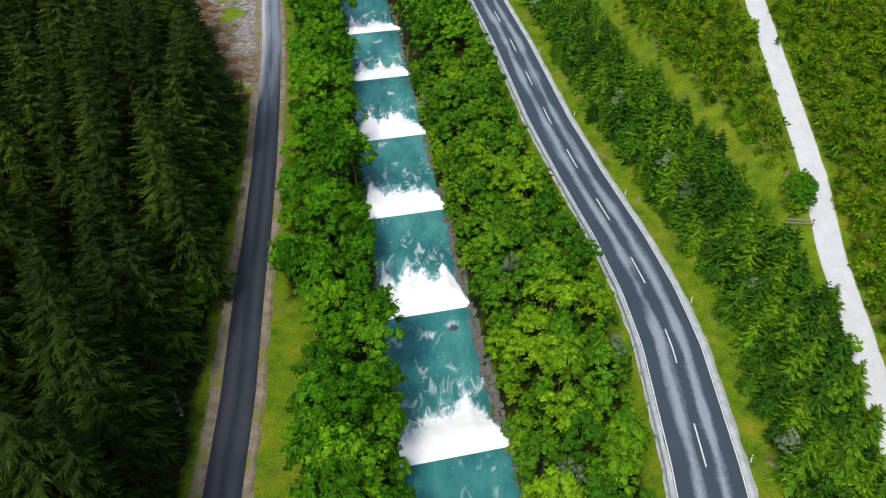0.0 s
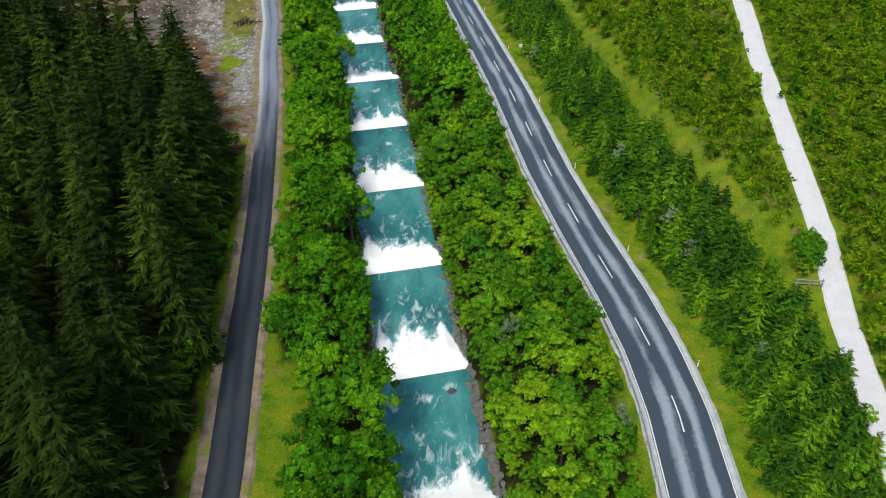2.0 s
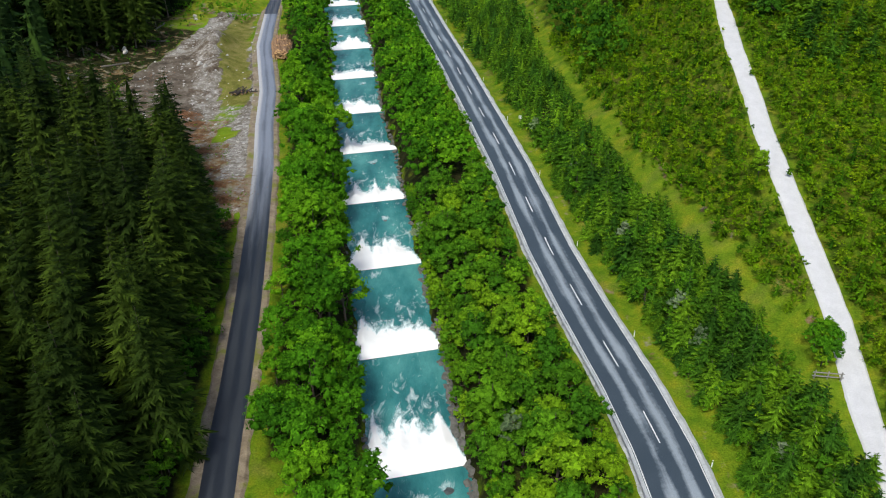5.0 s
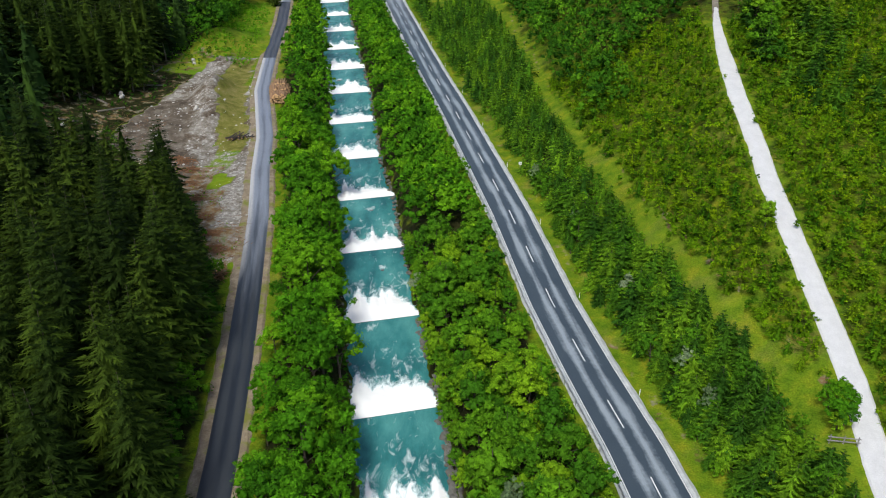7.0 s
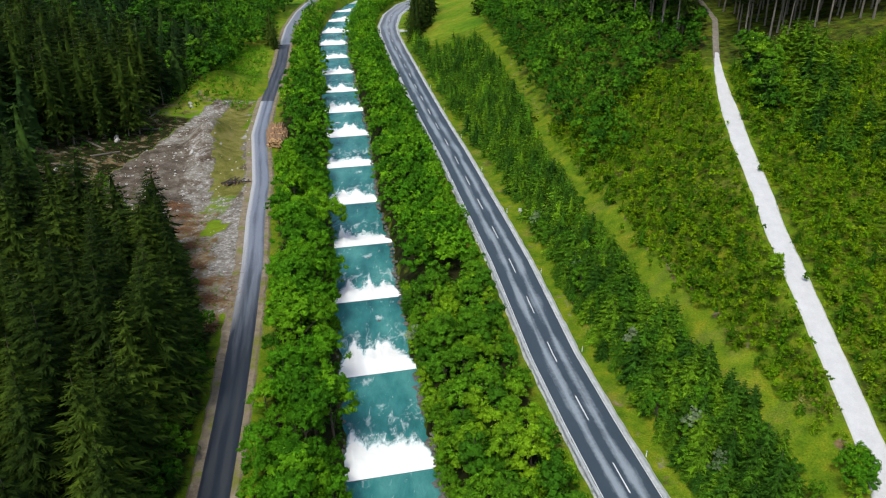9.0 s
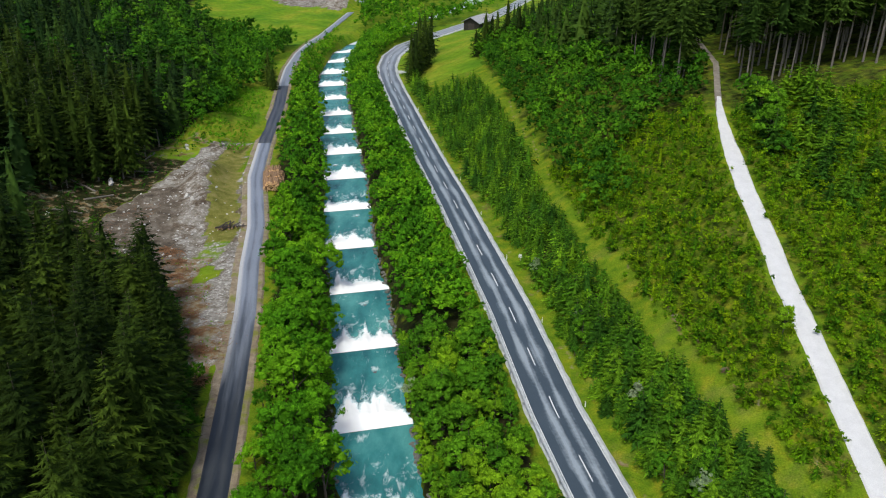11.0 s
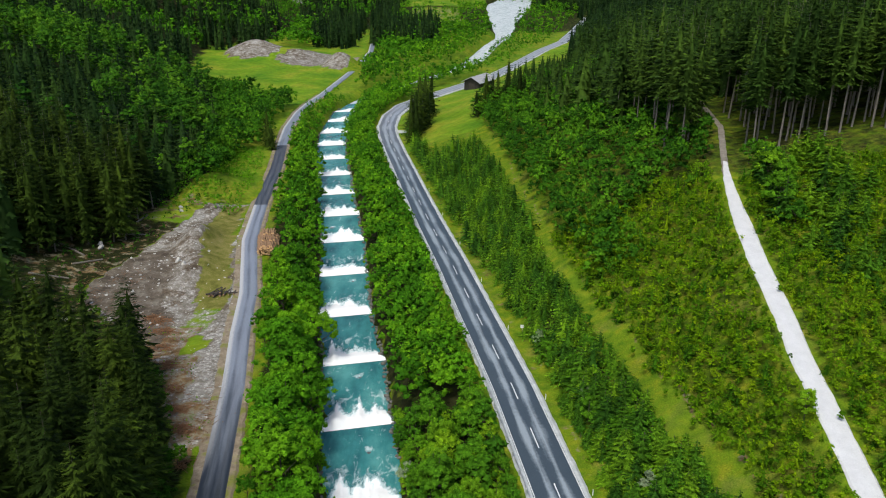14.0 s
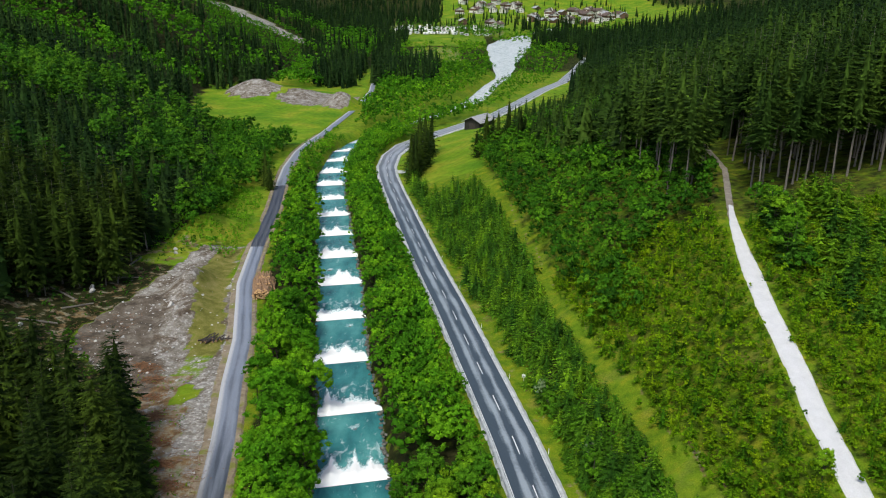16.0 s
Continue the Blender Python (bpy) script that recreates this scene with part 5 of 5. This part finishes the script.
STONES = [stone_mesh(k) for k in range(7)]
bank = tagged(new("riprap_bank"), "grey boulders lining the river bank", "boulders")
count = 0
for y in np.arange(40, 108, 0.44):
    for o, lift in ((5.0, 0.05), (5.55, 0.5)):
        if count >= 298 or noise.noise((y * 0.13, o * 0.2, 6)) < -0.32:
            continue
        x = float(river_x(y)) + o + rng.uniform(-0.3, 0.3)
        ob = piece("stone", STONES[count % 7], bank)
        s = rng.uniform(0.45, 1.0)
        ob.location, ob.scale, ob.rotation_euler = (x, y, float(river_z(y)) + lift - 0.35 + rng.uniform(-0.1, 0.2)), (s, s, s), (rng.uniform(-.4, .4), rng.uniform(-.4, .4), rng.uniform(0, 6.28))
        count += 1


def loose_stones(name, label, category, spots, material, kinds):
    """Many stones in one mesh of kind stuff."""
    base = []
    for me in kinds:
        v = np.array([tuple(q.co) for q in me.vertices])
        f = np.array([tuple(p_.vertices) for p_ in me.polygons])
        base.append((v, f))
    vs, fs, o = [], [], 0
    for i, (x, y, z, s) in enumerate(spots):
        v, f = base[i % len(base)]
        a = rng.uniform(0, 6.28)
        m = np.array(((math.cos(a), -math.sin(a), 0), (math.sin(a), math.cos(a), 0), (0, 0, rng.uniform(0.6, 1.1)))) * s
        vs.append(v @ m.T + (x, y, z))
        fs.append(f + o)
        o += len(v)
    return tagged(new(name, tri_mesh(name, np.concatenate(vs), np.concatenate(fs), material)), label, category, "", "stuff")


SMALL = [STONES[k] for k in (0, 2, 4, 6)]
spots = []
for y in np.arange(120, 385, 0.7):
    x = float(river_x(y)) + 5.0 + rng.uniform(-0.3, 0.4)
    spots.append((x, y, float(river_z(y)) + rng.uniform(-0.3, 0.3), rng.uniform(0.4, 0.9)))
for y in np.arange(36, 385, 1.1):
    x = float(river_x(y)) - 5.3 + rng.uniform(-0.5, 0.3)
    spots.append((x, y, float(river_z(y)) + rng.uniform(-0.4, 0.2), rng.uniform(0.4, 0.9)))
loose_stones("bank_stones", "grey stones along both water edges", "stones", spots, M_stone, SMALL)
M_pale_rock = plain("pale_limestone", (0.42, 0.41, 0.385), 0.9, 0, 1.2, 0.25, 0.03)
spots = []
for _ in range(2600):
    y = rng.uniform(113, 222)
    x = rng.uniform(-74, -30)
    if in_clearing(x, y):
        q = cover_of(x, y)
        if q[3] > 0.5 and rng.random() < 0.8 or rng.random() < 0.15:
            s = 0.12 + 0.5 * rng.random() ** 4
            spots.append((x, y, ground_z(x, y) + s * 0.1, s))
loose_stones("rubble", "scattered pale rubble and stones on the clearing", "rubble", spots, M_pale_rock, SMALL)
for i, (x, y, s) in enumerate(((-62.0, 151.5, 1.7), (-60.6, 149.2, 1.3), (-63.6, 149.6, 1.2), (-62.8, 153.0, 0.9), (-69.5, 186, 1.1), (-70.3, 188, 1.0), (-60.4, 211.5, 1.0), (-61.2, 214, 0.9), (-73.5, 165, 1.1), (-50.0, 178, 1.0), (-52, 181, 1.2))):
    ob = tagged(new("boulder", stone_mesh(20 + i, 0.8, M_pale_rock)), "large pale limestone boulder at the wood's edge", "boulder", "pale boulders of the clearing")
    ob.location, ob.scale = (x, y, ground_z(x, y) + s * 0.2), (s, s, s)
    ob.rotation_euler = (0.2 * i, 0.1 * i, i)
M_wet_rock = plain("wet_rock", (0.07, 0.08, 0.08), 0.4, 0, 2, 0.3, 0.02)
for i, (x, y, s) in enumerate(ROCKS):
    z = float(river_z(CRESTS[[c > y for c in CRESTS].index(True)]))
    ob = tagged(new("river_rock", stone_mesh(40 + i, 0.7, M_wet_rock)), "dark wet rock breaking the water", "rock", "rocks in the river")
    ob.location, ob.scale = (x, y, z - 0.16), (s * 0.9, s * 0.9, s * 0.7)

# ---------------------------------------------------------------- timber
M_log_end = plain("cut_wood", (0.62, 0.40, 0.20), 0.8, 0, 6, 0.2)
M_log_bark = plain("log_bark", (0.27, 0.16, 0.085), 0.9, 0, 5, 0.4, 0.02)
M_old_wood = plain("weathered_timber", (0.045, 0.036, 0.03), 0.9, 0, 4, 0.4, 0.02)


def log_mesh(radius, length, bark, end, sides=10):
    bm = bmesh.new()
    bmesh.ops.create_cone(bm, cap_ends=True, segments=sides, radius1=radius, radius2=radius * 0.9, depth=length, matrix=Matrix.Rotation(math.pi / 2, 4, "Y"))
    for v in bm.verts:
        v.co += Vector((0, noise.noise(v.co * 2) * 0.03, noise.noise(v.co * 2 + Vector((5, 0, 0))) * 0.03))
    me = bpy.data.meshes.new("log")
    bm.to_mesh(me)
    bm.free()
    me.materials.append(bark)
    me.materials.append(end)
    for p_ in me.polygons:
        p_.material_index = 1 if len(p_.vertices) > 4 else 0
    return me


LOGS = [log_mesh(rad, ln, M_log_bark, M_log_end) for rad, ln in ((0.2, 3.3), (0.26, 3.1), (0.16, 3.5), (0.23, 3.2))]
stack = tagged(new("log_stack"), "stack of freshly cut orange logs beside the lane", "log stack")
for rank in range(3):
    for layer in range(6):
        for i in range(11 - layer):
            y = 188.6 + rank * 3.9 + rng.uniform(-0.45, 0.45)
            x = -37.7 - rank * 0.65 + (i + 0.5 * layer) * 0.44 + rng.uniform(-0.08, 0.08)
            ob = piece("log", LOGS[int(rng.integers(4))], stack)
            ob.location = (x, y, max(float(left_z(y)) - 0.15, ground_z(x, y)) + 0.2 + layer * 0.36)
            ob.rotation_euler = (rng.uniform(0, 6.28), rng.uniform(-0.05, 0.05), rng.uniform(1.62, 1.92))
for gx_, gy_, n_, name, lab in ((-40.6, 166.2, 14, "timber_heap", "heap of dark weathered timber on the grass"), (-38.0, 166.4, 5, "timber_heap", "few dark poles lying beside the lane")):
    heap = tagged(new(name), lab, "timber heap", "dark timber heaps")
    olds = [log_mesh(rad, ln, M_old_wood, M_log_bark, 7) for rad, ln in ((0.13, 2.6), (0.17, 2.2), (0.1, 3.0))]
    for i in range(n_):
        ob = piece("beam", olds[i % 3], heap)
        x, y = gx_ + rng.uniform(-1.1, 1.1), gy_ + rng.uniform(-0.7, 0.7)
        ob.location = (x, y, ground_z(x, y) + 0.12 + rng.uniform(0, 0.5))
        ob.rotation_euler = (0, rng.uniform(-0.25, 0.25), rng.uniform(0.6, 1.8))
for i, (x, y, turn, ln) in enumerate(((-26.0, 53.0, 119, 8.0), (-66, 196, 12, 7.0), (-69, 178, 40, 6.0), (-74, 183, 150, 8.0), (-67, 204, 80, 5.0), (-72, 168, 20, 7))):
    ob = tagged(new("fallen_trunk", log_mesh(0.19, ln, M_bark_pale, M_log_end, 9)), "bare pale fallen trunk on the wood floor", "fallen trunk", "fallen trunks")
    ob.location, ob.rotation_euler = (x, y, ground_z(x, y) + 0.16), (0, -math.atan2(ground_z(x + math.cos(radians(turn)), y + math.sin(radians(turn))) - ground_z(x, y), 1.0), radians(turn))
M_twig = plain("dead_brushwood", (0.20, 0.10, 0.045), 0.9, 0, 3, 0.45)
bits = []
for _ in range(1500):
    y = rng.uniform(113, 178)
    x = float(clear_l(y)) + rng.uniform(-2, 9)
    if (in_clearing(x, y) and cover_of(x, y)[2] > 0.5) or (y > 150 and rng.random() < 0.25) or rng.random() < 0.05:
        z = ground_z(x, y)
        a, ln = rng.uniform(0, 6.28), rng.uniform(0.4, 1.6)
        bits.append(rod(0.035, 0.015, (x, y, z + rng.uniform(0.02, 0.3)), (x + math.cos(a) * ln, y + math.sin(a) * ln, z + rng.uniform(0.05, 0.5)), 3))
tagged(new("brushwood", tri_mesh("brushwood", *joined(bits), M_twig)), "reddish brown felled branches beside the wood", "brushwood", "", "stuff")

piles = [(-47.1, 154.2, 1.9), (-45.2, 150.5, 1.4), (-48.8, 156.0, 1.3), (-43.6, 144.5, 1.3), (-41.2, 138.5, 1.5), (-37.4, 130.2, 1.5), (-35.0, 124.5, 1.2), (-32.6, 119.4, 1.4), (-30.6, 111.8, 1.3)]
BRANCHES = []
for ln in (0.8, 1.2, 1.7, 2.1):
    bits = [rod(0.055, 0.012, (-ln / 2, 0, 0), (ln / 2, 0, 0.08), 5)]
    BRANCHES.append(tri_mesh("branch", *joined(bits), M_twig))
for i, (x, y, w) in enumerate(piles):
    pile = tagged(new("brush_pile"), "low pile of reddish brown cut branches", "brush pile", "brush piles of the clearing")
    pile.location = (x, y, ground_z(x, y))
    for _ in range(60):
        a, d = rng.uniform(0, 6.28), w * rng.uniform(0, 1) ** 0.7
        px_, py_ = math.cos(a) * d * 1.2, math.sin(a) * d
        z = ground_z(x + px_, y + py_) - ground_z(x, y) + max(0.04, 0.6 * (1 - d / w) * rng.uniform(0.2, 1.0))
        ob = piece("branch", BRANCHES[int(rng.integers(4))], pile)
        ob.location, ob.rotation_euler = (px_, py_, z), (rng.uniform(-0.4, 0.4), rng.uniform(-0.2, 0.2), rng.uniform(0, 6.28))
spots = [(x, y) for x, y in scatter(-66, -28, 108, 178, 1.2, lambda x, y: in_clearing(x, y) and cover_of(x, y)[2] > 0.25 and noise.noise((x * 0.3, y * 0.3, 2)) > 0.0)]
sown("clearing_weeds", SHRUBS, [(x, y, rng.uniform(0.15, 0.42), int(rng.integers(9)), rng.random()) for x, y in spots], M_heath, "low yellow-green weeds between the cut branches", "weeds")

# ---------------------------------------------------------------- barn, village, caravans
M_dark_wood = plain("tarred_boards", (0.02, 0.017, 0.014), 0.85, 0, 2, 0.4, 0.02)
M_slate = plain("grey_roof", (0.33, 0.33, 0.34), 0.7, 0, 1.5, 0.25, 0.02)
M_brown_roof = plain("brown_roof", (0.10, 0.065, 0.05), 0.8, 0, 1.0, 0.3)
M_render = plain("white_render", (0.72, 0.70, 0.66), 0.85, 0, 1.0, 0.1)
M_chalet = plain("chalet_wood", (0.13, 0.075, 0.04), 0.85, 0, 1.0, 0.3)
M_pane = plain("dark_pane", (0.04, 0.05, 0.06), 0.15, 0, 1.0, 0.1)


def gable_roof(bm, w, d, z0, z1, over, thick):
    """Two slabs meeting at a ridge along y."""
    for sg in (-1, 1):
        a = [(0, z1), (sg * (w / 2 + over), z0 - (z1 - z0) * over / (w / 2))]
        vs = [bm.verts.new((x, y, z + t)) for y in (-d / 2 - over, d / 2 + over) for x, z in a for t in (0, thick)]
        for q in ((0, 1, 3, 2), (4, 6, 7, 5), (0, 2, 6, 4), (1, 5, 7, 3), (2, 3, 7, 6), (0, 4, 5, 1)):
            bm.faces.new([vs[i] for i in q])
    bmesh.ops.recalc_face_normals(bm, faces=bm.faces)


def gable_walls(bm, w, d, z0, z1):
    prof_ = [(-w / 2, -1.0), (w / 2, -1.0), (w / 2, z0), (0, z1), (-w / 2, z0)]
    a = [bm.verts.new((x, -d / 2, z)) for x, z in prof_]
    b = [bm.verts.new((x, d / 2, z)) for x, z in prof_]
    bm.faces.new(a[::-1])
    bm.faces.new(b)
    for i in range(5):
        bm.faces.new((a[i], a[(i + 1) % 5], b[(i + 1) % 5], b[i]))
    bmesh.ops.recalc_face_normals(bm, faces=bm.faces)


def house(w, d, eave, ridge, wall_mat, roof_mat, name, label, category, group, rows=(), boards=None):
    root = tagged(new(name), label, category, group)
    bm = bmesh.new()
    gable_walls(bm, w, d, eave, ridge)
    part("wall", bm, wall_mat, root)
    bm = bmesh.new()
    gable_roof(bm, w, d, eave, ridge, 1.0, 0.25)
    roof = part("roof", bm, roof_mat, root)
    if rows:
        bm = bmesh.new()
        box(bm, w * 0.18, w * 0.18 + 0.9, -0.5, 0.4, eave, ridge + 0.9, 0.04)
        part("chimney", bm, M_render, roof, "white chimney")
    if boards:
        bm = bmesh.new()
        box(bm, -w / 2 - 0.06, w / 2 + 0.06, -d / 2 - 0.06, d / 2 + 0.06, eave * 0.55, eave * 0.98)
        part("upper_storey", bm, boards, root, "dark wooden upper storey")
    for z in rows:
        for x in np.arange(-w / 2 + 1.6, w / 2 - 1, 2.6):
            bm = bmesh.new()
            box(bm, x - 0.55, x + 0.55, -d / 2 - 0.12, -d / 2 + 0.05, z, z + 1.3)
            win = part("window", bm, M_chalet, root, "brown wooden frame")
            bm = bmesh.new()
            box(bm, x - 0.42, x + 0.42, -d / 2 - 0.14, -d / 2 - 0.121, z + 0.12, z + 1.18)
            part("pane", bm, M_pane, win, "dark glass")
    return root


barn = house(8, 13, 3.6, 5.6, M_dark_wood, M_slate, "barn", "dark tarred wooden barn with a grey roof", "barn", "")
barn.location, barn.rotation_euler = (17.5, 416, ground_z(17.5, 416) - 0.1), (0, 0, radians(-32))
bm = bmesh.new()
box(bm, -1.5, 1.5, -6.62, -6.48, -0.2, 2.7, 0.03)
part("barn_door", bm, M_old_wood, barn, "closed plank door")
kinds = [house(14, 16, 7, 10.5, M_render, M_brown_roof, "chalet", "white alpine house with a brown wooden upper storey", "house", "village houses", (1.0, 4.0), M_chalet),
         house(11, 13, 5.5, 8.5, M_render, M_brown_roof, "chalet", "white alpine house with a low brown roof", "house", "village houses", (1.2, 3.6)),
         house(10, 12, 5.5, 8.2, M_chalet, M_slate, "chalet", "brown timber house with a grey roof", "house", "village houses", (1.2,))]
homes = [(166, 1392, 0, 1.7), (150, 1330, 1, 1.2), (185, 1300, 1, 1.2), (205, 1275, 2, 1.3), (215, 1330, 0, 1.1), (228, 1290, 1, 1.1), (240, 1320, 2, 1.2), (195, 1240, 2, 1.0), (170, 1235, 1, 1.1), (178, 1262, 1, 1.0), (130, 1290, 2, 1.0), (205, 1410, 0, 1.3),
         (120, 1420, 1, 1.2), (100, 1445, 0, 1.2), (75, 1450, 1, 1.2), (60, 1462, 2, 1.1), (85, 1478, 1, 1.2), (150, 1450, 2, 1.0), (30, 1480, 1, 1.2), (62, 1180, 0, 1.0), (25, 1205, 2, 1.0), (190, 1350, 2, 1.1), (140, 1365, 1, 1.0), (250, 1275, 1, 1.1),
         (232, 1255, 0, 0.9), (215, 1232, 1, 1.0), (160, 1282, 2, 1.0), (70, 1155, 1, 0.9)]
homes += [(130 + 125 * rng.random(), 1225 + 190 * rng.random(), int(rng.integers(3)), rng.uniform(0.8, 1.1)) for _ in range(16)]
homes += [(20 + 110 * rng.random(), 1390 + 90 * rng.random(), int(rng.integers(3)), rng.uniform(0.8, 1.1)) for _ in range(8)]
used = set()
for x, y, k, s in homes:
    m = pose(x, y, ground_z(x, y) - 0.2, 0, 0, rng.uniform(-40, 40))
    if k not in used:
        used.add(k)
        kinds[k].matrix_basis = m
    else:
        copy_thing(kinds[k], m)
M_van = plain("caravan_white", (0.8, 0.8, 0.8), 0.4, 0, 1, 0.08)


def caravan():
    root = tagged(new("caravan"), "white caravan on the far camping ground", "caravan", "caravans on the camping ground")
    bm = bmesh.new()
    box(bm, -3.2, 3.2, -1.2, 1.2, 0.5, 2.9, 0.35)
    part("body", bm, M_van, root)
    bm = bmesh.new()
    box(bm, -1.2, 1.2, -1.24, -1.15, 1.5, 2.2, 0.02)
    part("window", bm, M_pane, root)
    for x in (-0.5, 0.5):
        bm = bmesh.new()
        bmesh.ops.create_cone(bm, cap_ends=True, segments=12, radius1=0.35, radius2=0.35, depth=2.3, matrix=Matrix.Translation((x, 0, 0.35)) @ Matrix.Rotation(math.pi / 2, 4, "X"))
        wheel = part("wheel", bm, M_black, root, "black tyre")
        bm = bmesh.new()
        bmesh.ops.create_cone(bm, cap_ends=True, segments=10, radius1=0.2, radius2=0.2, depth=2.34, matrix=Matrix.Translation((x, 0, 0.35)) @ Matrix.Rotation(math.pi / 2, 4, "X"))
        part("hub", bm, M_zinc, wheel, "steel hub")
    return root


van, n_ = caravan(), 0
for x, y in scatter(-62, 58, 1030, 1180, 12.5, lambda x, y: y < 1050 or rng.random() < 0.45):
    m = pose(x, y, ground_z(x, y), 0, 0, rng.uniform(-30, 30))
    if n_ == 0:
        van.matrix_basis = m
    else:
        copy_thing(van, m)
    n_ += 1
spots = [(x, y, rng.uniform(0.35, 0.7), int(rng.integers(9)), rng.random()) for x, y in scatter(-65, 70, 1040, 1210, 14, lambda x, y: True)] + [(x, y, rng.uniform(0.5, 0.9), int(rng.integers(9)), rng.random()) for x, y in scatter(20, 270, 1200, 1470, 19, lambda x, y: True)]
sown("village_trees", MIST_SPRUCE, spots, M_needle_far, "dark trees between village houses and caravans", "trees")
